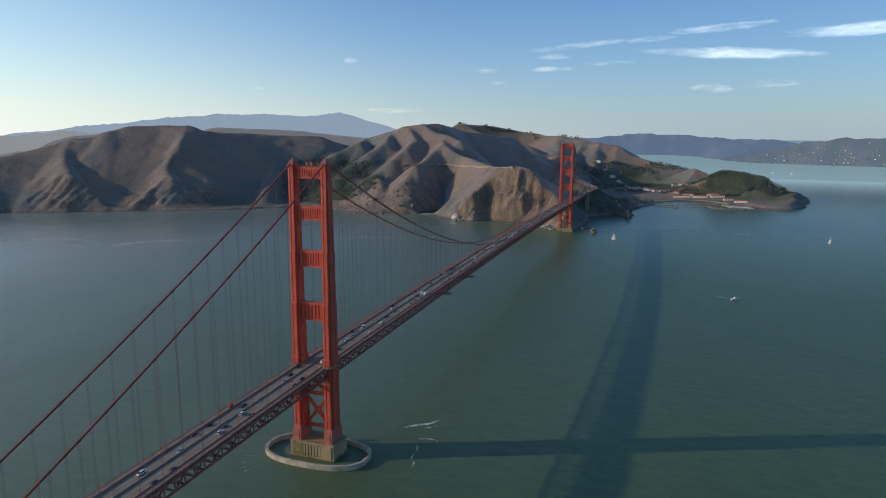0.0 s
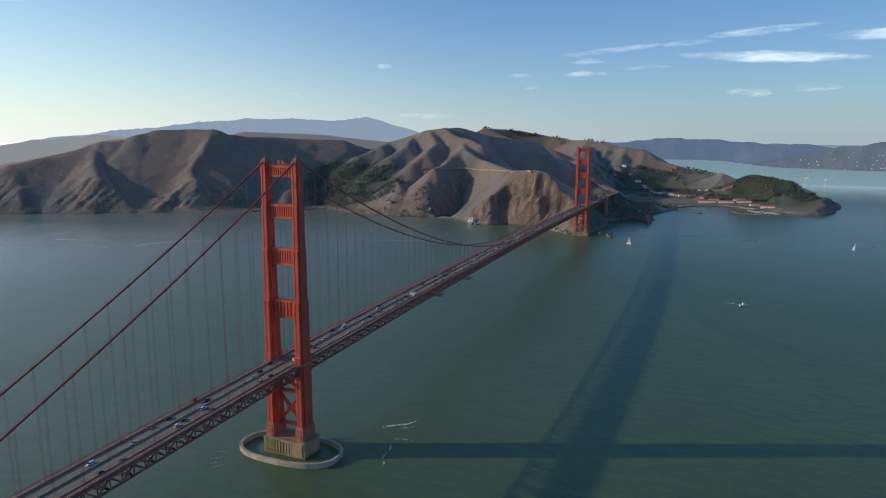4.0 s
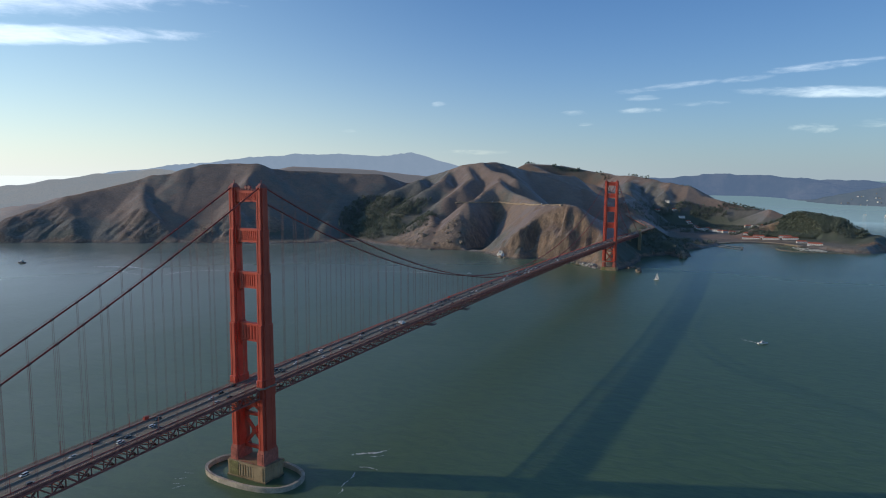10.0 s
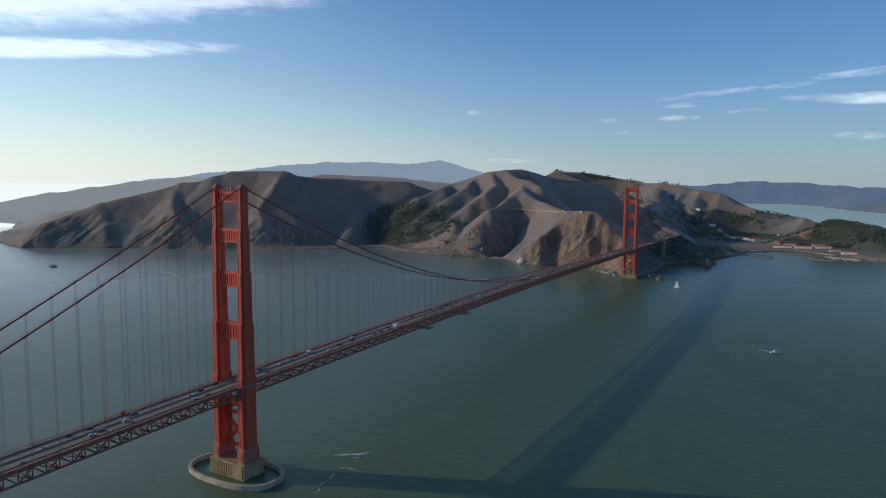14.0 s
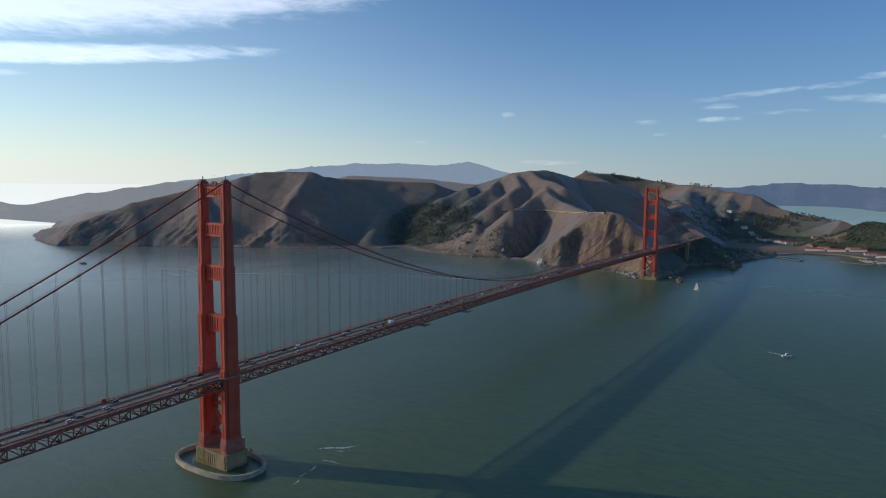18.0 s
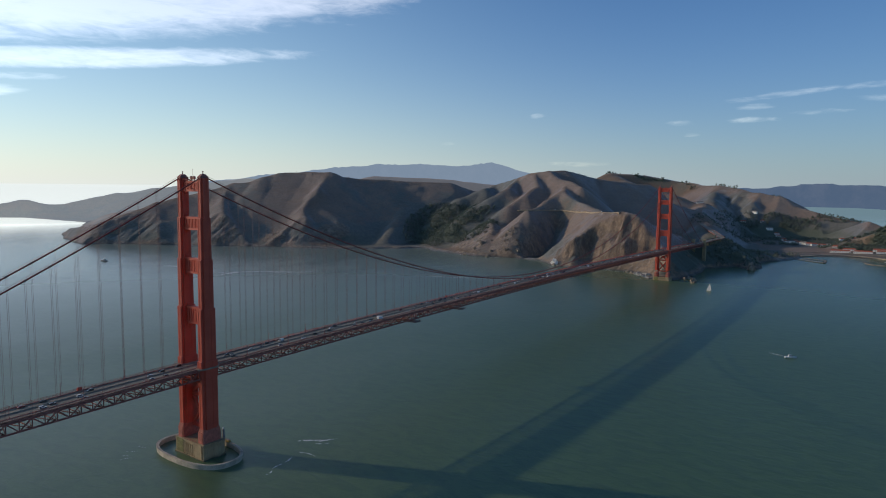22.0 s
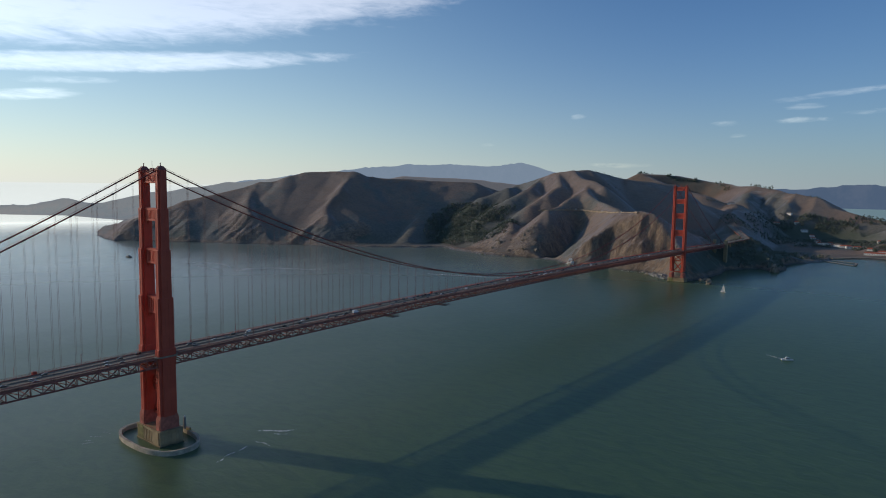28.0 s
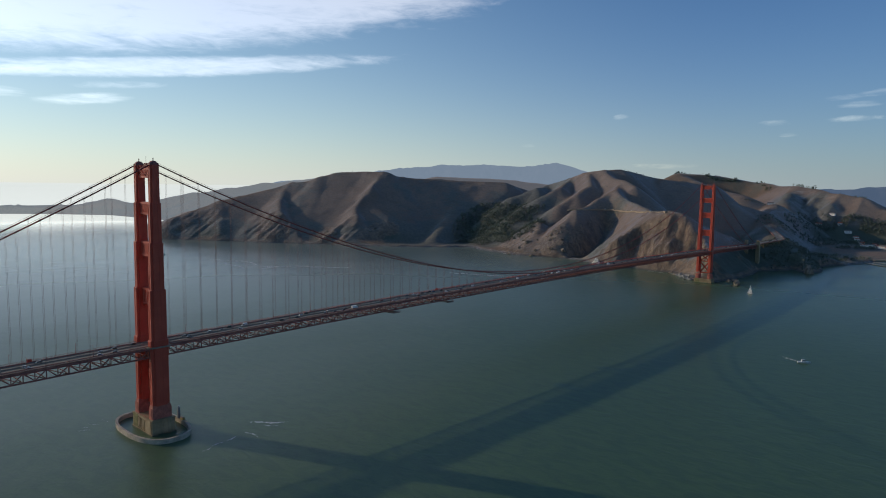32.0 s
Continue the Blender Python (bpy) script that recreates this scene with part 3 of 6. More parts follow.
def heights(X, Y):
    shore = inside(X, Y, SHORE) + (fbm(X / 90, Y / 90, 4, 5) - 0.5) * 34
    warp = (fbm(X / 260, Y / 260, 4, 11) - 0.5) * 130
    warp2 = (fbm(X / 260, Y / 260, 4, 12) - 0.5) * 130
    Xw, Yw = X + warp * 0.22, Y + warp2 * 0.22
    base = np.full(X.shape, 6.0)
    peak = np.full(X.shape, -1e9)
    soft = 6.0
    acc = np.exp((base - 6.0) / soft)
    for pts, slope, r in RIDGES:
        h = spine(Xw, Yw, pts, slope, r)
        peak = np.maximum(peak, h)
        acc = acc + np.exp(np.clip((h - 6.0) / soft, -60, 60))
    h = 6.0 + soft * np.log(acc)
    h = np.minimum(h, peak.clip(6.0) + 6.0)
    # gullies and spurs: strongest half-way down the slopes
    steep = np.clip((h - 10) / 60, 0, 1) * np.clip((peak.max() - h) / 60, 0.15, 1)
    gully = fbm(X / 230 + warp / 400, Y / 230, 4, 21, True, 0.42) - 0.62
    h = h + gully * 13 * steep
    h = h + (fbm(X / 45, Y / 45, 4, 31) - 0.5) * 5 * np.clip(h / 40, 0.1, 1)
    # knolls along the outer coast
    h = h + (fbm(X / 420, Y / 420, 4, 38) - 0.5) * 120 * np.clip((-2650 - X) / 500, 0, 1) * np.clip(h / 60, 0, 1)
    # the flat ground of the fort
    flat = np.hypot((X - 105) / 205, (Y - 2690) / 330)
    h = np.minimum(h, 13 + np.clip(flat - 1, 0, None) * 190 + (fbm(X / 70, Y / 70, 3, 36) - 0.5) * 6)
    # a dark gully down the face of the bluff
    t = np.clip((Y - 1390) / 110, 0, 1)
    h = h - 34 * np.exp(-((X + 232 - 26 * t) / 15) ** 2) * np.clip((Y - 1380) / 30, 0, 1) * np.clip((1510 - Y) / 50, 0, 1)
    # the shaded ravine beside the bluff
    t = np.clip((1770 - Y) / 250, 0, 1)
    h = h - 40 * np.exp(-((X + 484 - 14 * t) / 42) ** 2) * np.clip((1830 - Y) / 90, 0, 1) * np.clip((Y - 1490) / 40, 0, 1)
    # sea cliffs
    bluff = np.clip(1 - np.hypot((X + 140) / 260, (Y - 1440) / 160), 0, 1)
    crag = (fbm(X / 26, Y / 70, 5, 41, True) - 0.6) * (14 + 34 * np.clip(bluff * 3, 0, 1))
    cove = np.clip(1.4 - np.hypot((X + 670) / 210, (Y - 1530) / 90), 0, 1)
    crag = crag + (fbm(X / 34, Y / 34, 4, 43, True) - 0.55) * 46 * cove
    cliff = 1.0 + np.clip(shore, 0, None) * (0.85 + 0.5 * cove + 0.6 * np.clip(bluff * 3, 0, 1)) + crag * np.clip(shore / 30, 0, 1)
    low = np.clip(1 - np.hypot((X - 330) / 300, (Y - 2300) / 260), 0, 1)
    cliff = np.where(low > 0, np.minimum(cliff, 1.5 + np.clip(shore, 0, None) * (0.1 + 0.75 * (1 - np.clip(low * 3, 0, 1)))), cliff)
    out = np.where(shore > 0, np.minimum(h, cliff), np.clip(shore * 0.3, -8, -0.6))
    return out, shore, h, cliff


def land_mesh(name, xs, ys, height, keep, attrs, mat=None):
    X, Y = np.meshgrid(xs, ys)
    z = height
    P = drawn_in(np.stack([X, Y, z], -1)).reshape(-1, 3)
    n, m = len(xs), len(ys)
    idx = np.arange(n * m).reshape(m, n)
    quad = np.stack([idx[:-1, :-1], idx[:-1, 1:], idx[1:, 1:], idx[1:, :-1]], -1).reshape(-1, 4)
    use = keep.reshape(-1)[quad].any(1)
    quad = quad[use]
    used, inv = np.unique(quad, return_inverse=True)
    me = bpy.data.meshes.new(name)
    me.from_pydata(P[used].tolist(), [], inv.reshape(-1, 4).tolist())
    me.materials.append(mat or M_LAND)
    me.shade_smooth()
    for key, v in attrs.items():
        a = me.attributes.new(key, "FLOAT", "POINT")
        a.data.foreach_set("value", np.ascontiguousarray(v.reshape(-1)[used], dtype=np.float32))
    return me


def grown(X, Y, z, shore):
    """How much scrub and how much bare rock a spot carries."""
    gy, gx = np.gradient(z, Y[1, 0] - Y[0, 0], X[0, 1] - X[0, 0])
    steep = np.hypot(gx, gy)
    scrub = 0.53 + (fbm(X / 300, Y / 300, 5, 51) - 0.5) * 1.3 + np.clip((60 - z) / 120, -0.25, 0.2)
    for cx, cy, rx, ry, amount in WOODED_SHADED:
        scrub = scrub + amount * np.clip(1.4 - np.hypot((X - cx) / rx, (Y - cy) / ry), 0, 1)
    rock = np.clip((steep - 0.72) * 1.5, 0, 1) * np.clip(1.3 - z / 160, 0, 1)
    rock = np.maximum(rock, np.clip(1 - shore / 28, 0, 1) * 0.75)
    for cx, cy, rx, ry in CRAGS:
        near = np.clip(1.5 - np.hypot((X - cx) / rx, (Y - cy) / ry), 0, 1)
        rock = np.maximum(rock, near * np.clip(fbm(X / 40, Y / 40, 4, 57) * 3.0 - 0.6, 0, 1.2))
    rock = np.where(z > 18, rock * np.clip(1.7 - scrub, 0, 1), rock)
    return scrub, rock


CRAGS = [(-690, 1545, 170, 70), (-560, 1520, 80, 60), (-1590, 1180, 90, 60), (-1400, 1290, 80, 50), (-1255, 1400, 60, 90), (690, 2150, 80, 90)]
# woods and scrub; some entries put the shade of a slope into its colour
WOODED_SHADED = [(-960, 1830, 190, 220, 0.55), (-800, 1680, 150, 90, 0.35), (-1600, 1400, 500, 450, 0.22), (-60, 2860, 200, 130, 0.45), (510, 2450, 130, 110, 1.4), (620, 2120, 110, 100, 0.0), (60, 1760, 150, 160, 0.4), (-250, 2300, 300, 250, 0.15), (140, 2680, 260, 300, 0.12), (690, 2250, 90, 160, 0.35), (45, 1480, 90, 200, 0.5), (-60, 2000, 170, 380, 0.45), (-150, 3350, 420, 330, 0.32), (-850, 4000, 500, 400, 0.3)]

CELL = 7.0
headland = thing("headland", "dry brown coastal hills with scrub, gullies and sea cliffs", "hills", kind="structure")
xs, ys = np.arange(-2620, 861, CELL), np.arange(840, 3400, CELL)
X, Y = np.meshgrid(xs, ys)
Z, shore, soft_h, cliff_h = heights(X, Y)
scrub, rock = grown(X, Y, Z, shore)
GROUND = (xs, ys, Z)
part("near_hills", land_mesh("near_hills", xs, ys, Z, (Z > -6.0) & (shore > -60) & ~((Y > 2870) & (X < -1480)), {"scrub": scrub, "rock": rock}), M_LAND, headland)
xs, ys = np.arange(-6400, 1101, 32.0), np.arange(400, 6600, 32.0)
X, Y = np.meshgrid(xs, ys)
Z2, shore, _, _ = heights(X, Y)
scrub, rock = grown(X, Y, Z2, shore)
FAR_GROUND = (xs, ys, Z2)
west = X < -3450
outer = (X < -2600) & (X > -3490)
middle = (Y > 2840) & (X < -1450) & (X > -2630)
north = (Y > 3375) & (X > -1480)
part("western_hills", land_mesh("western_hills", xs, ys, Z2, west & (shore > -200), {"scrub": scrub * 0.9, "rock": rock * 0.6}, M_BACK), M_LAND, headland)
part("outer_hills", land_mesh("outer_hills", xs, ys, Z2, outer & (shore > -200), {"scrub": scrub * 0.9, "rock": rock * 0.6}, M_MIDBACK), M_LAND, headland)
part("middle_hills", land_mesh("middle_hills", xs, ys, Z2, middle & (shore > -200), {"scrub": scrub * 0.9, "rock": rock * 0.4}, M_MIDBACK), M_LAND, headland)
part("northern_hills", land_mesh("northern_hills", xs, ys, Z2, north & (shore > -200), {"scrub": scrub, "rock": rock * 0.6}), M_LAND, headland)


def ground_at(x, y):
    xs, ys, Z = GROUND
    i = min(max(int(round((x - xs[0]) / CELL)), 0), len(xs) - 1)
    j = min(max(int(round((y - ys[0]) / CELL)), 0), len(ys) - 1)
    return float(Z[j, i])


# far mountain and far shore
xs, ys = np.arange(-14000, -3999, 110.0), np.arange(6500, 15500, 110.0)
X, Y = np.meshgrid(xs, ys)
Zt = spine(X, Y, TAM, 0.30, 60) + (fbm(X / 620, Y / 620, 5, 61, True) - 0.62) * 80
mountain = thing("mountain", "long blue-grey mountain ridge on the hazy skyline", "mountain", kind="structure")
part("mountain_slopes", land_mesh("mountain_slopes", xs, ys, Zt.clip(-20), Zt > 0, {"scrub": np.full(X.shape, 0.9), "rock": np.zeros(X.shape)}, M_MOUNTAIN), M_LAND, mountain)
xs, ys = np.arange(-4000, 6001, 80.0), np.arange(5900, 12500, 80.0)
X, Y = np.meshgrid(xs, ys)
far_shore = inside(X, Y, SHORE_FAR) + (fbm(X / 400, Y / 400, 4, 71) - 0.5) * 160
Zf = np.maximum(spine(X, Y, *RIDGES_FAR[0]), spine(X, Y, *RIDGES_FAR[1])) + (fbm(X / 700, Y / 700, 5, 72, True) - 0.6) * 190
Zf = np.where(far_shore > 0, np.minimum(np.maximum(Zf, 8), 3 + far_shore * 0.5), -20)
farland = thing("far_shore", "low wooded hills beyond the bay with scattered houses", "hills", kind="structure")
town = Y < 8000
bare = {"scrub": np.full(X.shape, 0.75), "rock": np.zeros(X.shape)}
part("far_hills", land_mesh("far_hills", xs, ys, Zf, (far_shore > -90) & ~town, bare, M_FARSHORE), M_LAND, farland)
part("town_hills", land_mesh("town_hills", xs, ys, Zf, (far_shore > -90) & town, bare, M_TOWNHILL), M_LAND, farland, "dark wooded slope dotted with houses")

# ---- water: one sheet to the horizon ----
rings = np.r_[np.linspace(0, 4200, 60), 4200 + 200 * (1.16 ** np.arange(1, 36) - 1) / 0.16 * 0.2]
rings = np.r_[rings, 90000.0, 400000.0]
turns = np.linspace(0, 2 * np.pi, 361)[:-1]
R, A = np.meshgrid(rings[1:], turns, indexing="ij")
P = drawn_in(np.stack([MID[0] + R * np.cos(A), MID[1] + R * np.sin(A), 0 * R], -1))
verts = [(MID[0], MID[1], 0.0)] + P.reshape(-1, 3).tolist()
faces = [(0, 1 + k, 1 + (k + 1) % 360) for k in range(360)]
for r in range(len(rings) - 2):
    for k in range(360):
        a, b = 1 + r * 360 + k, 1 + r * 360 + (k + 1) % 360
        faces.append((a, a + 360, b + 360, b))
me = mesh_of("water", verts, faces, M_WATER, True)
lean = np.clip((R - NEAR) / 3000, 0, 1) * 0.16
ups = np.stack([-np.cos(A) * lean, -np.sin(A) * lean, 1 + 0 * R], -1)
ups /= np.linalg.norm(ups, axis=-1, keepdims=True)
me.normals_split_custom_set_from_vertices([(0.0, 0.0, 1.0)] + ups.reshape(-1, 3).tolist())
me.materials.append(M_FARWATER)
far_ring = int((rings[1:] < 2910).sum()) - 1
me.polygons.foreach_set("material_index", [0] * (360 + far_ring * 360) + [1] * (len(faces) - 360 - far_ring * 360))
tagged(new("water", me), "choppy grey-green strait water under low sun", "water", kind="structure")


# ---- the bridge ----
def road_z(y):
    """Height of the roadway along the bridge."""
    if 0 <= y <= 1280:
        return 74.0 + 5.0 * (1 - ((y - 640) / 640) ** 2)
    if y < 0:
        return 74.0 + y * 0.017 - (y / 343) ** 2 * 1.5
    s = min(y - 1280, 343)
    return 74.0 - s * 0.012 - (s / 343) ** 2 * 2.0


def cable_z(y):
    if 0 <= y <= 1280:
        return 84.0 + 142.6 * ((y - 640) / 640) ** 2
    s = (-y if y < 0 else y - 1280) / 343
    return 226.6 - 190.0 * s + 28.0 * s * s


LEG_X = 13.4
SECTIONS = [(24, 66, 2.7, 7.3), (66, 80, 3.0, 7.6), (80, 122, 2.65, 6.7), (122, 161, 2.5, 5.6), (161, 194, 2.35, 4.7), (194, 225, 2.2, 3.9)]
STRUTS = [(108, 122, 6), (149, 161.5, 8), (184, 194.5, 9), (214.5, 223, 9)]


def leg_section(w, l, z0, z1):
    """One storey of a tower leg: chamfered cells with recessed flutes on all four sides."""
    bm = bmesh.new()
    c, r, f = 0.45, 0.2, 0.9
    ring = []
    o = w + 1.0
    half = [(-w + c, -l), (-f, -l), (-f, -l + r), (f, -l + r), (f, -l), (w - c, -l), (w, -l + c), (w, -l * 0.66), (o, -l * 0.66), (o, -l * 0.24), (o - r, -l * 0.24),
            (o - r, l * 0.24), (o, l * 0.24), (o, l * 0.66), (w, l * 0.66), (w, l - c)]
    ring = half + [(-x, -y) for x, y in half]
    prism(bm, ring, z0, z1 - 0.8)
    prism(bm, [(x * 1.02, y * 1.01) for x, y in ring], z1 - 0.8, z1 - 0.5)
    prism(bm, ring, z1 - 0.5, z1, [(x * 0.93, y * 0.93) for x, y in ring])
    return bm


def tower(name, label, y, base):
    tw = thing(name, label, "bridge tower", "bridge towers", pose(0, y, 0))
    for side in (-1, 1):
        for z0, z1, hw, hl in SECTIONS:
            ob = part("leg_section", leg_section(hw, hl, max(z0, base), z1), M_ORANGE, tw)
            ob.location.x = side * LEG_X
        bm = bmesh.new()
        ring = [(-3.4, -8.2), (3.4, -8.2), (3.4, 8.2), (-3.4, 8.2)]
        prism(bm, ring, base, base + 8)
        prism(bm, ring, base + 8, base + 11.5, [(x * 0.82, yy * 0.9) for x, yy in ring])
        for k in (-1, 1):
            box(bm, -2.0, 2.0, k * 8.2 - 0.25, k * 8.2 + 0.25, base, base + 9)
        part("leg_plinth", bm, M_FADED, tw, "dusty pink primed steel leg base").location.x = side * LEG_X
        # saddle housing and beacon
        bm = bmesh.new()
        prism(bm, [(-2.1, -3.7), (2.1, -3.7), (2.1, 3.7), (-2.1, 3.7)], 225, 226.2)
        prism(bm, [(-1.8, -3.4), (1.8, -3.4), (1.8, 3.4), (-1.8, 3.4)], 226.2, 228.2, [(-1.1, -1.6), (1.1, -1.6), (1.1, 1.6), (-1.1, 1.6)])
        sh = part("saddle_housing", bm, M_STEEL, tw, "dark red rounded cable saddle housing")
        sh.location.x = side * LEG_X
        bm = bmesh.new()
        bmesh.ops.create_cone(bm, cap_ends=True, segments=8, radius1=0.45, radius2=0.3, depth=1.6, matrix=Matrix.Translation((0, 0, 229)))
        bmesh.ops.create_uvsphere(bm, u_segments=8, v_segments=6, radius=0.55, matrix=Matrix.Translation((0, 0, 230.2)))
        part("beacon", bm, M_STEEL, sh, "small dark beacon lamp")
    inner = LEG_X - 3.2
    for n, (z0, z1, flutes) in enumerate(STRUTS):
        d = (2.2, 2.0, 1.9, 1.8)[n]
        bm = bmesh.new()
        box(bm, -inner, inner, -d + 0.5, d - 0.5, z0, z1)
        st = part("portal_strut", bm, M_ORANGE, tw)
        for za, zb in ((z0, z0 + 1.6), (z1 - 1.8, z1)):
            for k in (-1, 1):
                bm = bmesh.new()
                box(bm, -inner, inner, k * (d - 0.25) - 0.25, k * (d - 0.25) + 0.25, za, zb)
                part("strut_band", bm, M_ORANGE, st)
        wide = (2 * inner - 3) / flutes
        for k in range(flutes):
            cx = -inner + 1.5 + (k + 0.5) * wide
            for s in (-1, 1):
                bm = bmesh.new()
                box(bm, cx - wide * 0.27, cx + wide * 0.27, s * (d - 0.28) - 0.28, s * (d - 0.28) + 0.28, z0 + 1.6, z1 - 1.8)
                part("flute", bm, M_ORANGE, st)
        # haunches that round the corners of the openings
        for s in (-1, 1):
            bm = bmesh.new()
            drop, run = (8.0, 5.0, 4.0, 3.0)[n], (5.2, 3.8, 3.2, 2.6)[n]
            tri = [(s * inner, z0 - drop), (s * inner, z0), (s * (inner - run), z0)] + [(s * (inner - run * (1 - math.cos(a)) ** 1.1), z0 - drop * (1 - math.sin(a))) for a in (1.25, 0.9, 0.55, 0.25)]
            a = [bm.verts.new((x, -d + 0.8, z)) for x, z in tri]
            b = [bm.verts.new((x, d - 0.8, z)) for x, z in tri]
            for i in range(len(tri)):
                bm.faces.new((a[i], a[(i + 1) % len(tri)], b[(i + 1) % len(tri)], b[i]))
            bm.faces.new(a)
            bm.faces.new(b[::-1])
            part("haunch", bm, M_ORANGE, tw)
            bm = bmesh.new()
            box(bm, s * inner - 0.9, s * inner + 0.9, -d + 0.8, d - 0.8, z1 - 0.1, z1 + 2.2)
            part("corner_step", bm, M_ORANGE, tw)
    # walkway railing, antennas and drums on the top strut
    bm = bmesh.new()
    for s in (-1, 1):
        for z in (223.6, 224.2):
            beam(bm, (-inner, s * 2.8, z), (inner, s * 2.8, z), 0.12)
        for k in range(9):
            x = -inner + 2.8 * k
            beam(bm, (x, s * 2.8, 223), (x, s * 2.8, 224.3), 0.12)
    part("top_railing", bm, M_STEEL, tw)
    for x, r in ((-1.6, 1.3), (1.7, 1.3)):
        bm = bmesh.new()
        bmesh.ops.create_cone(bm, cap_ends=True, segments=14, radius1=r, radius2=r, depth=1.5, matrix=Matrix.Translation((x, 0, 225.4)) @ Matrix.Rotation(radians(90), 4, "X"))
        beam(bm, (x, 0, 223), (x, 0, 224.6), 0.5)
        part("beacon_drum", bm, M_STEEL, tw, "dark round aircraft beacon drum")
    bm = bmesh.new()
    beam(bm, (0.2, 0, 223), (0.2, 0, 232.5), 0.18, sides=6)
    beam(bm, (-0.8, 0, 229), (1.2, 0, 229), 0.1)
    part("antenna", bm, M_STEEL, tw)
    # cross bracing under the deck
    for z0, z1 in ((49.5, 64.5), (23, 48)):
        for s in (-1, 1):
            for fy in (1.6,):
                bm = bmesh.new()
                beam(bm, (-s * 10.8, fy + s * 0.3, z0), (s * 10.8, fy + s * 0.3, z1), 1.6, 2.4)
                part("cross_brace", bm, M_ORANGE, tw)
        for fy in (1.6,):
            bm = bmesh.new()
            box(bm, -10.8, 10.8, fy - 1.2, fy + 1.2, z0 - 1.7, z0 + 0.7)
            part("brace_strut", bm, M_ORANGE, tw)
        mid_z = (z0 + z1) / 2
        bm = bmesh.new()
        plate = [(-2.9, 0), (-1.5, -2.3), (1.5, -2.3), (2.9, 0), (1.5, 2.3), (-1.5, 2.3)]
        front = [bm.verts.new((x, 0.3, mid_z + z)) for x, z in plate]
        rear = [bm.verts.new((x, 2.9, mid_z + z)) for x, z in plate]
        for k in range(6):
            bm.faces.new((front[k], front[(k + 1) % 6], rear[(k + 1) % 6], rear[k]))
        bm.faces.new(front[::-1])
        bm.faces.new(rear)
        part("gusset_plate", bm, M_ORANGE, tw)
    # deck-level collar round each leg, where the pavement passes outside
    for s in (-1, 1):
        bm = bmesh.new()
        x0, x1 = s * LEG_X - 4.2, s * LEG_X + 4.2
        box(bm, x0, x1, -9.6, 9.6, 73.2, 74.5, 2.6)
        part("sidewalk_bay", bm, M_WALK, tw)
        for k in range(10):
            a0, a1 = -9.4 + k * 1.88, -9.4 + (k + 1) * 1.88
            bm = bmesh.new()
            beam(bm, (s * (LEG_X + 4.1), a0, 75.6), (s * (LEG_X + 4.1), a1, 75.6), 0.14)
            beam(bm, (s * (LEG_X + 4.1), a0, 74.4), (s * (LEG_X + 4.1), a0, 75.6), 0.14)
            part("bay_railing", bm, M_ORANGE, tw)
    return tw


tower("bridge_tower", "tall orange-red riveted steel tower with stepped art deco legs", 0, 13.0)
tower("bridge_tower", "tall orange-red steel tower standing at the foot of the cliff", 1280, 9.0)


def pier(y, hx, hy, top, flutes):
    pr = thing("tower_pier", "brown stained concrete pier under the tower legs", "pier", at=pose(0, y, 0))
    bm = bmesh.new()
    nose = [(-hx, -hy), (hx, -hy), (hx, -hy * 0.1), (hx + 2.0, hy * 0.3), (hx + 1.2, hy), (-hx - 1.2, hy), (-hx - 2.0, hy * 0.3), (-hx, -hy * 0.1)]
    prism(bm, [(x * 1.03, yy * 1.06) for x, yy in nose], -3, 1.6)
    prism(bm, nose, 1.6, top - 1.2)
    prism(bm, [(x * 1.012, yy * 1.03) for x, yy in nose], top - 1.2, top)
    part("pier_block", bm, M_CONCRETE, pr)
    for s in (-1, 1):
        for k in range(flutes):
            x = -9.2 + 18.4 * k / (flutes - 1)
            bm = bmesh.new()
            box(bm, x - 0.7, x + 0.7, s * hy - 0.5, s * hy + 0.5, 2.2, top - 2.0)
            part("pilaster", bm, M_CONCRETE, pr)
        for e in (-1, 1):
            bm = bmesh.new()
            ring = [(e * 12.2 - 4.6, s * hy - 0.55), (e * 12.2 + 4.6, s * hy - 0.55), (e * 12.2 + 4.6, s * hy + 0.55), (e * 12.2 - 4.6, s * hy + 0.55)]
            prism(bm, ring, 0.5, top - 0.4)
            part("corner_buttress", bm, M_ALGAE if (s, e) == (-1, -1) else M_CONCRETE, pr)
    return pr


p1 = pier(0, 18.6, 9.6, 13.0, 8)
bm = bmesh.new()
for k in range(6):
    x = -7 + 2.8 * k
    beam(bm, (x, -9.2, 13), (x, -9.2, 14.2), 0.12)
beam(bm, (-8, -9.2, 14.2), (8, -9.2, 14.2), 0.14)
beam(bm, (-8, -9.2, 13.6), (8, -9.2, 13.6), 0.1)
part("pier_railing", bm, M_STEEL, p1)
pier(1280, 19.5, 9.0, 9.0, 6)


def oval(a, b, n=72, power=2.5):
    out = []
    for k in range(n):
        t = 2 * math.pi * k / n
        c, s = math.cos(t), math.sin(t)
        out.append((a * abs(c) ** (2 / power) * (1 if c > 0 else -1), b * abs(s) ** (2 / power) * (1 if s > 0 else -1)))
    return out


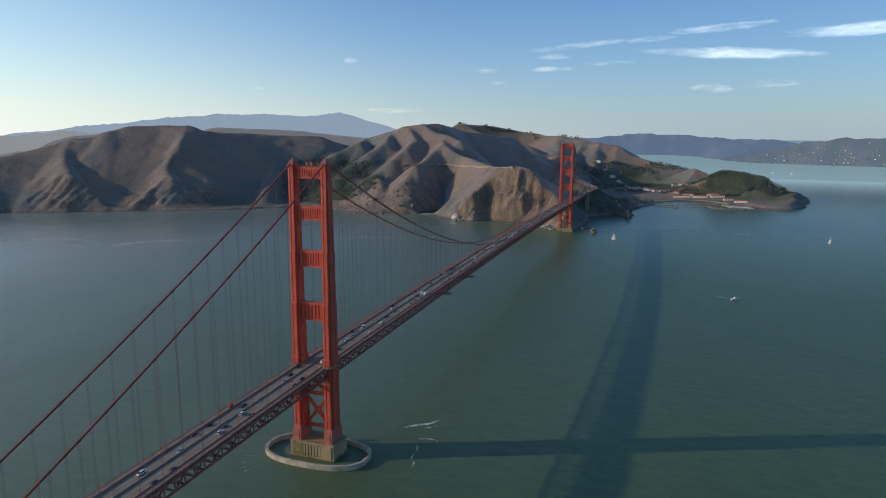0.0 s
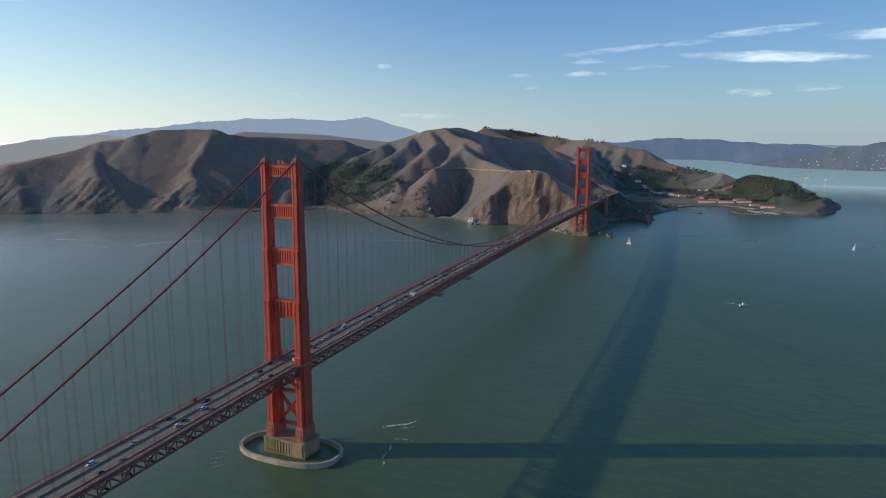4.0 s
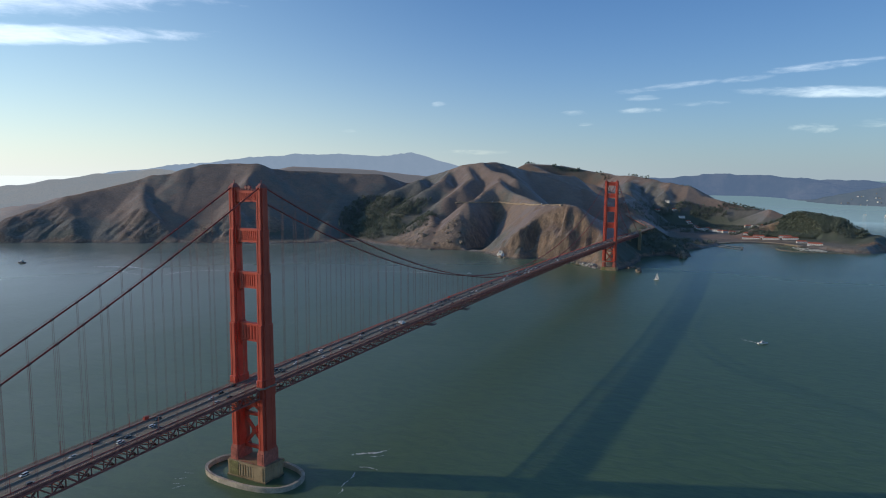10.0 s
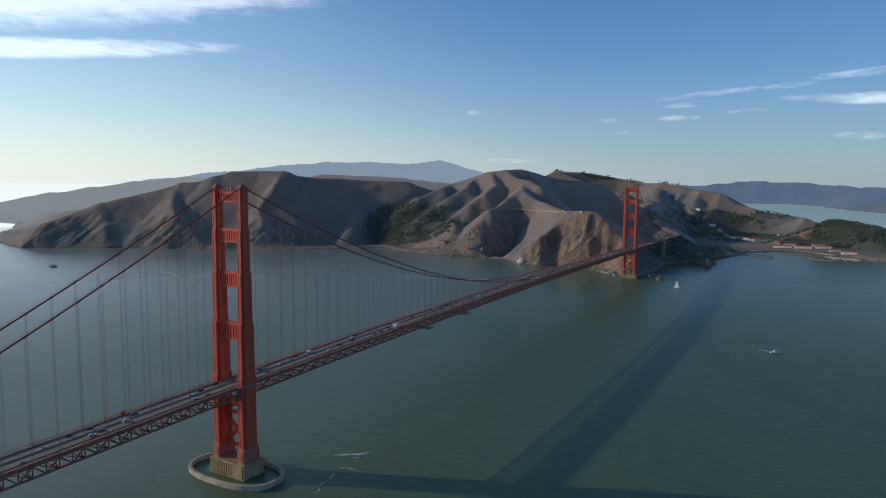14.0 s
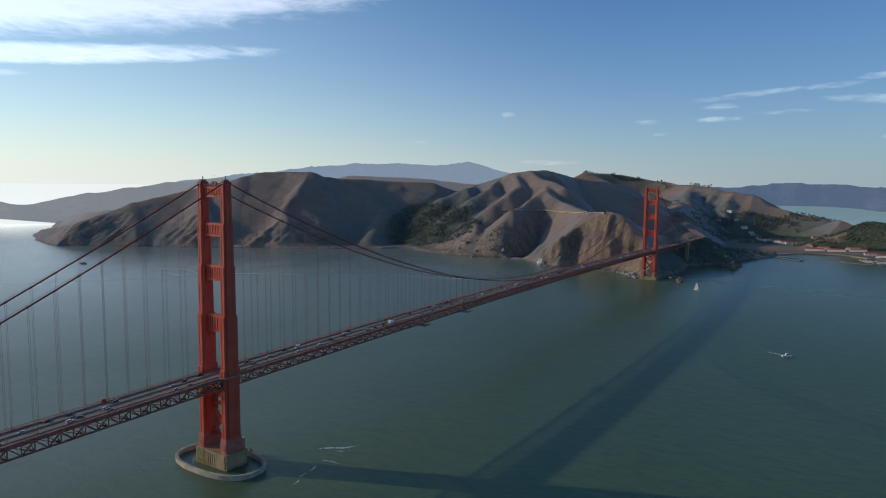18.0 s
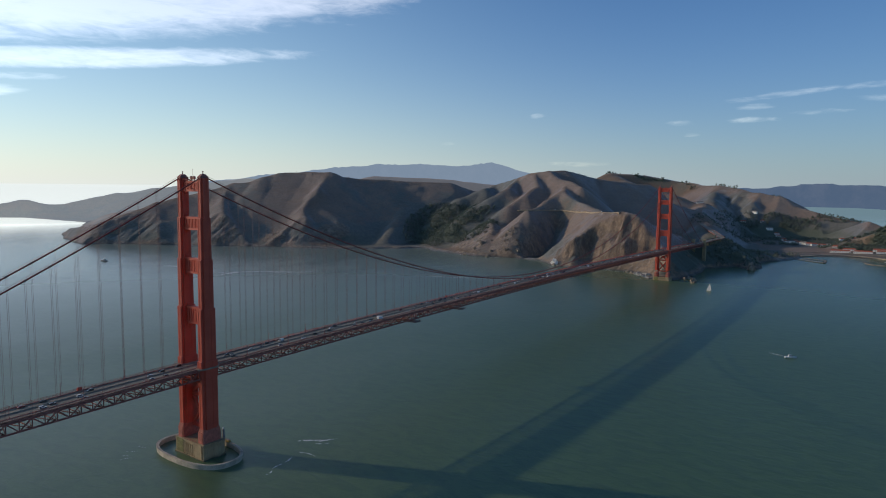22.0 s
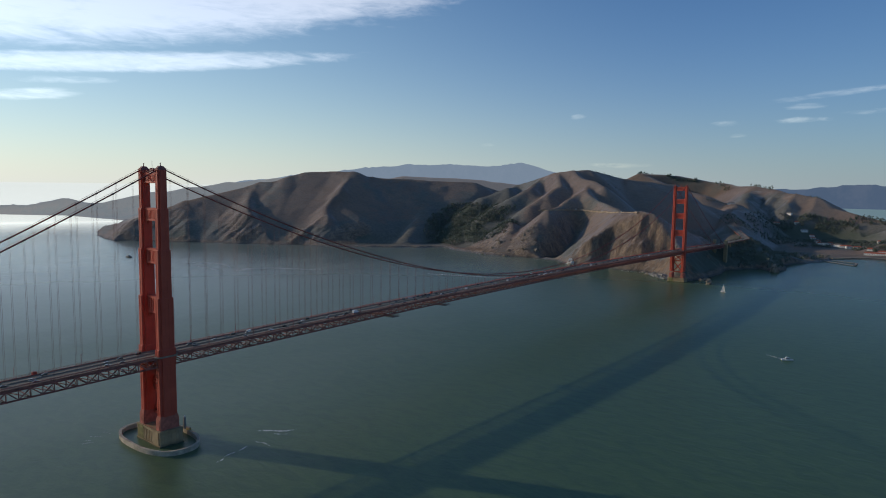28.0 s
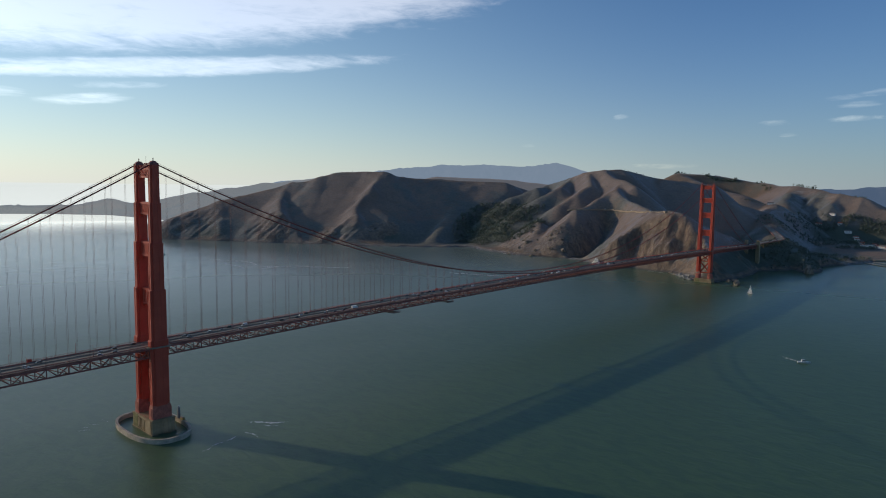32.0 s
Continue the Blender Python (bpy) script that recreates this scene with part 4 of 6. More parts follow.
fender = thing("fender_ring", "pale oval concrete fender wall standing in the water", "fender wall", at=pose(0, -0.8, 0))
outer, inner_ring = oval(43.2, 23.4), oval(41.2, 21.4)
SEG = 24
for k in range(SEG):
    bm = bmesh.new()
    m = 72 // SEG
    o, i = [outer[(k * m + j) % 72] for j in range(m + 1)], [inner_ring[(k * m + j) % 72] for j in range(m + 1)]
    prism(bm, o + i[::-1], -4, 3.9 + 0.12 * math.sin(k * 2.3))
    lip = [(x * 1.008, y * 1.01) for x, y in o]
    prism(bm, lip + [(x * 1.0, y * 1.0) for x, y in o][::-1], 2.9, 4.1)
    part("fender_block", bm, M_PALE, fender)

# ---- deck ----
Y0, Y1 = -343.0, 1623.0
PANEL = 7.62
N = int(round((Y1 - Y0) / PANEL))
ys_deck = [Y0 + (Y1 - Y0) * k / N for k in range(N + 1)]
deck = thing("bridge_deck", "grey asphalt bridge deck carried on a deep dark red steel truss", "bridge deck")


def ribbon(profile, ys, close=True):
    """A constant cross-section (x, z above the road) run along the bridge."""
    bm = bmesh.new()
    prev = None
    for y in ys:
        ring = [bm.verts.new((x, y, road_z(y) + z)) for x, z in profile]
        if prev:
            n = len(ring)
            for k in range(n):
                bm.faces.new((prev[k], prev[(k + 1) % n], ring[(k + 1) % n], ring[k]))
        else:
            bm.faces.new(ring)
        prev = ring
    bm.faces.new(prev[::-1])
    bmesh.ops.recalc_face_normals(bm, faces=bm.faces[:])
    return bm


part("roadway", ribbon([(-9.4, 0), (9.4, 0), (9.4, -0.5), (-9.4, -0.5)], ys_deck), M_ROAD, deck, "grey worn asphalt roadway")
for s in (-1, 1):
    part("sidewalk", ribbon([(s * 9.4, 0.35), (s * 12.9, 0.35), (s * 12.9, -0.5), (s * 9.4, -0.5)], ys_deck), M_WALK, deck, "dusty concrete footway")
    part("traffic_rail", ribbon([(s * 9.55, 0.9), (s * 9.8, 0.9), (s * 9.8, 0.36), (s * 9.55, 0.36)], ys_deck), M_STEEL, deck)
    spans = ((Y0, Y1, M_RAIL),) if s > 0 else ((Y0, -2, M_RAIL), (-2, Y1, M_ORANGE))
    for ya, yb, paint in spans:
        part("fascia", ribbon([(s * 12.95, 0.42), (s * 13.2, 0.42), (s * 13.2, -0.7), (s * 12.95, -0.7)], [y for y in ys_deck if ya - 4 <= y <= yb + 4]), paint, deck)
    for name, za, zb, xa, xb in (("top_chord", -0.8, -1.9, 13.0, 14.2), ("bottom_chord", -7.6, -8.7, 13.1, 14.1)):
        part(name, ribbon([(s * xa, za), (s * xb, za), (s * xb, zb), (s * xa, zb)], ys_deck), M_STEEL, deck)
    for ya, yb, paint in spans:
        bm = ribbon([(s * 13.05, 1.62), (s * 13.2, 1.62), (s * 13.2, 1.5), (s * 13.05, 1.5)], [y for y in ys_deck if ya - 4 <= y <= yb + 4])
        for y in np.arange(ya, yb, 0.95):
            z = road_z(y)
            box(bm, s * 13.12 - 0.09, s * 13.12 + 0.09, y, y + 0.22, z + 0.40, z + 1.5)
        part("handrail", bm, paint, deck, "dull red picket handrail" if paint != M_ORANGE else "orange-red picket handrail")
part("bottom_lateral_bracing", ribbon([(-13.1, -8.2), (-12.4, -8.2), (-12.4, -8.5), (-13.1, -8.5)], ys_deck), M_STEEL, deck)


def member(bm_or_none, s, k, kind):
    ya, yb = ys_deck[k], ys_deck[k + 1]
    x = s * 13.6
    za, zb = road_z(ya), road_z(yb)
    if kind == "post":
        return beam(bm_or_none, (x, ya, za - 8.0), (x, ya, za - 1.5), 0.55, 0.6)
    if k % 2:
        return beam(bm_or_none, (x, ya, za - 8.1), (x, yb, zb - 1.4), 0.75, 0.7)
    return beam(bm_or_none, (x, ya, za - 1.4), (x, yb, zb - 8.1), 0.75, 0.7)


rest = bmesh.new()
for s in (-1, 1):
    for k in range(N):
        near = -330 < ys_deck[k] < (330 if s > 0 else 40)
        for kind in ("post", "diagonal"):
            if near:
                part("truss_" + kind, member(bmesh.new(), s, k, kind), M_STEEL, deck)
            else:
                member(rest, s, k, kind)
part("far_truss_rest", rest, M_STEEL, deck)["kind"] = "stuff"
rest = bmesh.new()
for k in range(N + 1):
    y, z = ys_deck[k], road_z(ys_deck[k])
    box(rest, -13.1, 13.1, y - 0.3, y + 0.3, z - 2.4, z - 0.6)
    box(rest, -13.1, 13.1, y - 0.25, y + 0.25, z - 8.5, z - 7.9)
    if k < N:
        yn, zn = ys_deck[k + 1], road_z(ys_deck[k + 1])
        a, b = (-13, 13) if k % 2 else (13, -13)
        beam(rest, (a, y, z - 8.3), (b, yn, zn - 8.3), 0.5)
part("floor_beam_rest", rest, M_STEEL, deck)["kind"] = "stuff"
# median barrier of short linked blocks
barrier = thing("median_barrier", "low movable barrier of linked blocks between the lanes", "barrier")
SEG_Y = 7.0
bm = bmesh.new()
prism(bm, [(-0.30, 0), (0.30, 0), (0.30, SEG_Y - 0.12), (-0.30, SEG_Y - 0.12)], 0, 0.25)
prism(bm, [(-0.22, 0), (0.22, 0), (0.22, SEG_Y - 0.12), (-0.22, SEG_Y - 0.12)], 0.25, 0.7)
prism(bm, [(-0.28, 0), (0.28, 0), (0.28, SEG_Y - 0.12), (-0.28, SEG_Y - 0.12)], 0.7, 0.86)
BLOCK = bpy.data.meshes.new("barrier_block")
bm.to_mesh(BLOCK)
bm.free()
BLOCK.materials.append(M_BARRIER)
for k in range(280):
    y = Y0 + SEG_Y * k
    ob = part("barrier_block", BLOCK, M_BARRIER, barrier)
    ob.matrix_local = Matrix.Translation((-0.8, y, road_z(y) + 0.005)) @ Matrix.Rotation(math.atan2(road_z(y + SEG_Y) - road_z(y), SEG_Y), 4, "X")
# lane lines
lines = bmesh.new()
for x in (-6.2, -3.1, 3.4, 6.4):
    for y in np.arange(Y0, Y1, 14.6):
        z0, z1 = road_z(y) + 0.006, road_z(y + 2.4) + 0.006
        lines.faces.new([lines.verts.new(v) for v in ((x - 0.08, y, z0), (x + 0.08, y, z0), (x + 0.08, y + 2.4, z1), (x - 0.08, y + 2.4, z1))])
part("lane_markings", lines, M_LINE, deck, "faded white dashed lane lines")["kind"] = "stuff"

# ---- cables and suspenders ----
for s in (-1, 1):
    cable = thing("main_cable", "thick dark red painted suspension cable with hanging rope pairs", "bridge cable", "main cables")
    path = [(s * 13.7, y, cable_z(y)) for y in np.r_[np.linspace(Y0 + 3, 0, 40), np.linspace(0, 1280, 110)[1:], np.linspace(1280, Y1 - 3, 40)[1:]]]
    part("cable", sweep(bmesh.new(), path, 0.55, 8), M_CABLE, cable)
    for k in range(1, int((Y1 - Y0) / 15.24)):
        y = Y0 + 15.24 * k
        if min(abs(y), abs(y - 1280)) < 9 or cable_z(y) - road_z(y) < 2.5:
            continue
        bm = bmesh.new()
        for off in (-0.45, 0.45):
            for ox in (-0.2, 0.2):
                beam(bm, (s * 13.7 + ox, y + off, road_z(y) - 1.0), (s * 13.7 + ox, y + off, cable_z(y)), 0.055, 0.055, 4)
        beam(bm, (s * 13.7, y - 0.7, cable_z(y - 0.7)), (s * 13.7, y + 0.7, cable_z(y + 0.7)), 1.45, 1.45, 8)
        part("suspender", bm, M_ROPE, cable)
    # hand ropes that run above the cable
    bm = bmesh.new()
    for ox in (-0.5, 0.5):
        sweep(bm, [(x + ox, y, z + 1.5) for x, y, z in path], 0.05, 4)
    part("hand_rope", bm, M_CABLE, cable)


# ---- more materials ----
M_GLASS = plain("dark_car_glass", (0.015, 0.018, 0.022), 0.08, vary=0.05)
M_TYRE = plain("tyre_rubber", (0.02, 0.02, 0.02), 0.9, vary=0.1)
M_WHITE = plain("white_paint", (0.72, 0.70, 0.66), 0.45, vary=0.08, scale=0.4)
M_WALLW = plain("whitewashed_wall", (0.84, 0.80, 0.72), 0.8, vary=0.06, scale=0.2)
M_TILE = plain("red_roof_tile", (0.46, 0.13, 0.075), 0.8, vary=0.18, scale=0.3)
M_SLATE = plain("grey_roof", (0.20, 0.17, 0.15), 0.8, vary=0.2, scale=0.2)
M_PANE = plain("dark_window_pane", (0.03, 0.035, 0.04), 0.1, vary=0.1)
M_SAIL = plain("sailcloth", (0.78, 0.77, 0.74), 0.7, vary=0.06, scale=0.3)
M_TIMBER = plain("weathered_timber", (0.24, 0.21, 0.175), 0.85, vary=0.2, scale=0.3)


def build_foam(n, p, place):
    """Lacy foam with holes in it."""
    geo = n.add("ShaderNodeNewGeometry").outputs["Position"]
    lace = n.noise(geo, 0.55, 6.0, 0.7)
    n.put(p.inputs["Base Color"], n.mix(n.ramp(lace, 0.4, 0.7), (0.60, 0.61, 0.56), (0.84, 0.83, 0.78)))
    n.put(p.inputs["Alpha"], n.ramp(lace, 0.36, 0.54, 0.05, 1.0))
    p.inputs["Roughness"].default_value = 0.8


M_FOAM = material("sea_foam", build_foam)
M_GREY = plain("grey_metal", (0.20, 0.20, 0.20), 0.5, vary=0.15)
M_HULL = plain("dark_hull_paint", (0.05, 0.055, 0.065), 0.5, vary=0.15)
M_YELLOW = plain("yellow_painted_steel", (0.34, 0.25, 0.09), 0.5, vary=0.15)
M_DIRT = plain("pale_dirt_cutting", (0.36, 0.28, 0.20), 0.95, vary=0.2, scale=0.1)
PAINTS = [("white", plain("car_paint_white", (0.72, 0.72, 0.70), 0.25, vary=0.04)), ("silver", plain("car_paint_silver", (0.45, 0.46, 0.47), 0.25, 0.5, vary=0.05)),
          ("black", plain("car_paint_black", (0.018, 0.018, 0.02), 0.2, vary=0.1)), ("dark grey", plain("car_paint_grey", (0.09, 0.095, 0.10), 0.25, vary=0.08)),
          ("dark blue", plain("car_paint_blue", (0.03, 0.05, 0.12), 0.25, vary=0.08)), ("dark red", plain("car_paint_red", (0.22, 0.03, 0.025), 0.25, vary=0.08))]


# ---- traffic ----
def side_shape(bm, outline, half, inset=0.0):
    """A body from its side outline (y, z), as wide as 2 * half, narrower by inset at the top."""
    zs = [z for _, z in outline]
    lo, hi = min(zs), max(zs)
    left, right = [], []
    for y, z in outline:
        wd = half - inset * (z - lo) / max(hi - lo, 1e-6)
        left.append(bm.verts.new((-wd, y, z)))
        right.append(bm.verts.new((wd, y, z)))
    n = len(outline)
    for k in range(n):
        bm.faces.new((left[k], left[(k + 1) % n], right[(k + 1) % n], right[k]))
    bm.faces.new(left[::-1])
    bm.faces.new(right)
    bmesh.ops.recalc_face_normals(bm, faces=bm.faces[:])
    return bm


def wheel_mesh(r, wide):
    bm = bmesh.new()
    bmesh.ops.create_cone(bm, cap_ends=True, segments=10, radius1=r, radius2=r, depth=wide, matrix=Matrix.Rotation(radians(90), 4, "Y"))
    me = bpy.data.meshes.new("wheel")
    bm.to_mesh(me)
    bm.free()
    me.materials.append(M_TYRE)
    return me


WHEEL = wheel_mesh(0.34, 0.24)


def make_car(style, paint_name, paint):
    words = {"saloon": "car with dark windows driving on the bridge", "wagon": "tall utility car driving on the bridge", "van": "delivery van driving on the bridge"}[style]
    car = thing("car", f"{paint_name} {words}", "car", "cars on the bridge")
    length, tall = {"saloon": (4.6, 1.42), "wagon": (4.8, 1.72), "van": (5.6, 2.3)}[style]
    h = length / 2
    body = [(-h, 0.35), (-h + 0.05, 0.85), (-h + 0.5, 0.92), (h - 1.2, 0.92), (h - 0.15, 0.78), (h, 0.45), (h - 0.1, 0.28), (-h + 0.1, 0.28)]
    part("body", side_shape(bmesh.new(), body, 0.9, 0.06), paint, car)
    if style == "saloon":
        glass = [(-h + 0.75, 0.9), (-h + 1.3, tall - 0.06), (0.35, tall - 0.06), (1.15, 0.9)]
        roof = [(-h + 1.25, tall - 0.08), (-h + 1.5, tall), (0.2, tall), (0.45, tall - 0.08)]
    elif style == "wagon":
        glass = [(-h + 0.1, 0.9), (-h + 0.4, tall - 0.08), (0.5, tall - 0.08), (1.3, 0.9)]
        roof = [(-h + 0.3, tall - 0.1), (-h + 0.5, tall), (0.4, tall), (0.6, tall - 0.1)]
    else:
        glass = [(0.6, 0.9), (0.7, tall - 0.5), (1.5, tall - 0.55), (2.1, 0.9)]
        roof = [(-h + 0.02, 0.9), (-h + 0.05, tall), (1.2, tall), (1.6, tall - 0.45), (0.7, tall - 0.5), (0.65, 0.9)]
    part("glasshouse", side_shape(bmesh.new(), glass, 0.84, 0.12), M_GLASS, car, "dark glass")
    part("roof", side_shape(bmesh.new(), roof, 0.74 if style != "van" else 0.9, 0.05), paint, car)
    for sx in (-0.82, 0.82):
        for wy in (-h + 0.85, h - 0.85):
            wl = part("wheel", WHEEL, M_TYRE, car)
            wl.location = (sx, wy, 0.34)
    return car


STYLES = ["saloon", "wagon", "saloon", "wagon", "saloon", "wagon", "saloon", "van"]
models = {}
rng = random.Random(7)
LANES = [(-7.9, -1), (-4.8, -1), (-1.9, -1), (2.2, 1), (5.0, 1), (8.0, 1)]
for x, heading in LANES:
    y = -330.0 + rng.uniform(0, 30)
    while y < 1610:
        style = rng.choice(STYLES)
        name, paint = rng.choices(PAINTS, (4, 3, 5, 5, 1, 1))[0]
        if style == "van":
            name, paint = PAINTS[0]
        slope = math.degrees(math.atan2(road_z(y + 2) - road_z(y - 2), 4))
        at = pose(x + rng.uniform(-0.25, 0.25), y, road_z(y) + 0.01, slope * heading, 0, 0 if heading > 0 else 180)
        if (style, name) in models:
            copy_thing(models[style, name], at)
        else:
            car = make_car(style, name, paint)
            car.matrix_world = at
            models[style, name] = car
        y += rng.uniform(40, 130) if rng.random() < 0.75 else rng.uniform(10, 22)


def make_truck():
    tk = thing("truck", "white box truck driving on the bridge", "truck")
    bm = bmesh.new()
    box(bm, -1.2, 1.2, -4.2, 1.6, 0.9, 3.5)
    part("cargo_box", bm, M_WHITE, tk)
    part("cab", side_shape(bmesh.new(), [(1.7, 0.5), (1.7, 2.6), (2.9, 2.6), (3.6, 1.6), (3.7, 0.5)], 1.1, 0.08), M_WHITE, tk)
    part("windscreen", side_shape(bmesh.new(), [(2.95, 2.45), (3.05, 2.5), (3.66, 1.62), (3.56, 1.6)], 1.0, 0.05), M_GLASS, tk)
    bm = bmesh.new()
    box(bm, -0.9, 0.9, -4.1, 3.5, 0.45, 0.9)
    part("chassis", bm, M_GREY, tk)
    for sx in (-1.0, 1.0):
        for wy in (-3.0, 2.6):
            part("wheel", WHEEL, M_TYRE, tk).matrix_local = Matrix.Translation((sx, wy, 0.42)) @ Matrix.Scale(1.25, 4)
    return tk


truck = make_truck()
truck.matrix_world = pose(7.9, 219, road_z(219) + 0.01)

# ---- lamps along the deck ----
lamp = thing("street_lamp", "dark red lamp post with a bent arm on the bridge footway", "street lamp", "bridge lamps")
bm = bmesh.new()
prism(bm, [(-0.22, -0.22), (0.22, -0.22), (0.22, 0.22), (-0.22, 0.22)], 0, 1.2)
prism(bm, [(-0.14, -0.14), (0.14, -0.14), (0.14, 0.14), (-0.14, 0.14)], 1.2, 8.6, [(-0.08, -0.08), (0.08, -0.08), (0.08, 0.08), (-0.08, 0.08)])
part("post", bm, M_STEEL, lamp)
part("arm", sweep(bmesh.new(), [(0, 0, 8.3), (0.5, 0, 8.9), (1.4, 0, 9.1), (2.2, 0, 9.0)], 0.07, 6), M_STEEL, lamp)
bm = bmesh.new()
prism(bm, [(1.9, -0.25), (2.7, -0.25), (2.7, 0.25), (1.9, 0.25)], 8.7, 9.05, [(2.0, -0.15), (2.6, -0.15), (2.6, 0.15), (2.0, 0.15)])
part("lantern", bm, M_GREY, lamp, "grey lamp head")
first = True
for s in (-1, 1):
    for k in range(43):
        y = -330 + 45.7 * k + (0 if s < 0 else 6)
        if min(abs(y), abs(y - 1280)) < 12:
            continue
        at = pose(s * 9.95, y, road_z(y) + 0.36, 0, 0, 180 if s > 0 else 0)
        if first:
            lamp.matrix_world = at
            first = False
        else:
            copy_thing(lamp, at)

# maintenance platforms hung under the truss
for y in (272, 366):
    pf = thing("work_platform", "brown steel scaffold platform hung under the bridge truss", "scaffold", "work platforms", pose(0, y, road_z(y) - 8.8))
    bm = bmesh.new()
    box(bm, -16, 19, -5.5, 5.5, -2.4, -2.0)
    part("platform_floor", bm, M_TIMBER, pf)
    for sx in (-14.2, 17.5):
        for sy in (-5, 5):
            bm = bmesh.new()
            beam(bm, (sx, sy, -2.0), (sx * 0.95, sy, 1.2), 0.2)
            part("hanger", bm, M_STEEL, pf)
    bm = bmesh.new()
    for z in (-1.4, -0.8):
        beam(bm, (19, -5.5, z), (19, 5.5, z), 0.12)
        for sy in (-5.5, 5.5):
            beam(bm, (-16, sy, z), (19, sy, z), 0.12)
    part("guard_rail", bm, M_STEEL, pf)

# small red maintenance cart and sentry box on the west footway
for y in (-88, 372):
    kiosk = thing("footway_kiosk", "small orange-red steel booth on the bridge footway", "kiosk", at=pose(-11.2, y, road_z(y) + 0.36))
    bm = bmesh.new()
    box(bm, -0.9, 0.9, -1.6, 1.6, 0, 2.2, 0.15)
    part("booth", bm, M_ORANGE, kiosk)
    bm = bmesh.new()
    prism(bm, [(-1.05, -1.75), (1.05, -1.75), (1.05, 1.75), (-1.05, 1.75)], 2.2, 2.6, [(-0.6, -1.2), (0.6, -1.2), (0.6, 1.2), (-0.6, 1.2)])
    part("booth_roof", bm, M_STEEL, kiosk)

# posts on the fender
mark = thing("fender_tower", "grey column with a lamp on the fender wall", "beacon", at=pose(1.5, 21.6, 3.9))
bm = bmesh.new()
prism(bm, [(-1.1, -1.1), (1.1, -1.1), (1.1, 1.1), (-1.1, 1.1)], 0, 9.5, [(-0.8, -0.8), (0.8, -0.8), (0.8, 0.8), (-0.8, 0.8)])
part("column", bm, M_GREY, mark)
bm = bmesh.new()
bmesh.ops.create_uvsphere(bm, u_segments=10, v_segments=6, radius=0.7, matrix=Matrix.Translation((0, 0, 10.3)))
part("lamp", bm, M_WHITE, mark, "white lamp globe")
hut = thing("fender_hut", "low yellow equipment hut on the fender wall", "hut", at=pose(8.0, 21.6, 3.9, 0, 0, 90))
bm = bmesh.new()
box(bm, -1.0, 1.0, -2.4, 2.4, 0, 2.0)
part("hut_body", bm, M_YELLOW, hut)
bm = bmesh.new()
prism(bm, [(-1.4, -2.6), (1.4, -2.6), (1.4, 2.6), (-1.4, 2.6)], 2.0, 2.7, [(-0.1, -2.6), (0.1, -2.6), (0.1, 2.6), (-0.1, 2.6)])
part("hut_roof", bm, M_SLATE, hut)


# ---- boats ----
def hull(bm, length, beam_w, deck_z, keel=-0.6):
    """A pointed hull along +y."""
    rows = []
    for k in range(9):
        t = k / 8
        y = -length / 2 + length * t
        wd = beam_w / 2 * (0.86 + 0.14 * min(1, t * 4)) * (1 - max(0, (t - 0.5) * 2) ** 2.2)
        z = deck_z + 0.35 * max(0, t - 0.5) ** 2 * length / 6
        rows.append([(-wd, y, z), (-wd * 0.75, y, 0.0), (0, y, keel * (1 - max(0, t - 0.7))), (wd * 0.75, y, 0.0), (wd, y, z)])
    vs = [[bm.verts.new(p) for p in r] for r in rows]
    for a, b in zip(vs, vs[1:]):
        for i in range(4):
            bm.faces.new((a[i], a[i + 1], b[i + 1], b[i]))
        bm.faces.new((a[4], a[0], b[0], b[4]))
    bm.faces.new(vs[0])
    bmesh.ops.remove_doubles(bm, verts=bm.verts[:], dist=0.01)
    bmesh.ops.recalc_face_normals(bm, faces=bm.faces[:])
    return bm


def cloth(bm, corners, belly, n=6):
    """A three-cornered sail with a belly."""
    a, b, c = (Vector(p) for p in corners)
    grid = {}
    for i in range(n + 1):
        for j in range(n + 1 - i):
            u, v = i / n, j / n
            p = a * (1 - u - v) + b * u + c * v
            p.x += belly * 27 * u * v * (1 - u - v) + belly * 2 * u * (1 - u - v)
            grid[i, j] = bm.verts.new(p)
    for i in range(n):
        for j in range(n - i):
            bm.faces.new((grid[i, j], grid[i + 1, j], grid[i, j + 1]))
            if i + j < n - 1:
                bm.faces.new((grid[i + 1, j], grid[i + 1, j + 1], grid[i, j + 1]))
    bmesh.ops.solidify(bm, geom=bm.faces[:], thickness=0.04)
    return bm


def sailboat(at, size, label):
    sb = thing("sailboat", label, "sailboat", "sailing boats", at)
    L = size
    part("hull", hull(bmesh.new(), L, L * 0.3, 0.9), M_WHITE, sb)
    bm = bmesh.new()
    box(bm, -L * 0.09, L * 0.09, -L * 0.2, L * 0.18, 0.9, 1.5, 0.2)
    part("cabin", bm, M_WHITE, sb)
    bm = bmesh.new()
    beam(bm, (0, L * 0.08, 0.9), (0, L * 0.08, L * 1.35), 0.16, sides=6)
    part("mast", bm, M_GREY, sb)
    bm = bmesh.new()
    beam(bm, (0, L * 0.08, 2.0), (0, -L * 0.42, 2.1), 0.14, sides=6)
    part("boom", bm, M_GREY, sb)
    part("mainsail", cloth(bmesh.new(), [(0, L * 0.06, 2.2), (0, -L * 0.42, 2.2), (0, L * 0.06, L * 1.32)], L * 0.03), M_SAIL, sb)
    part("jib", cloth(bmesh.new(), [(0, L * 0.48, 1.2), (0.4, L * 0.0, 1.6), (0, L * 0.1, L * 1.15)], L * 0.03), M_SAIL, sb)
    return sb


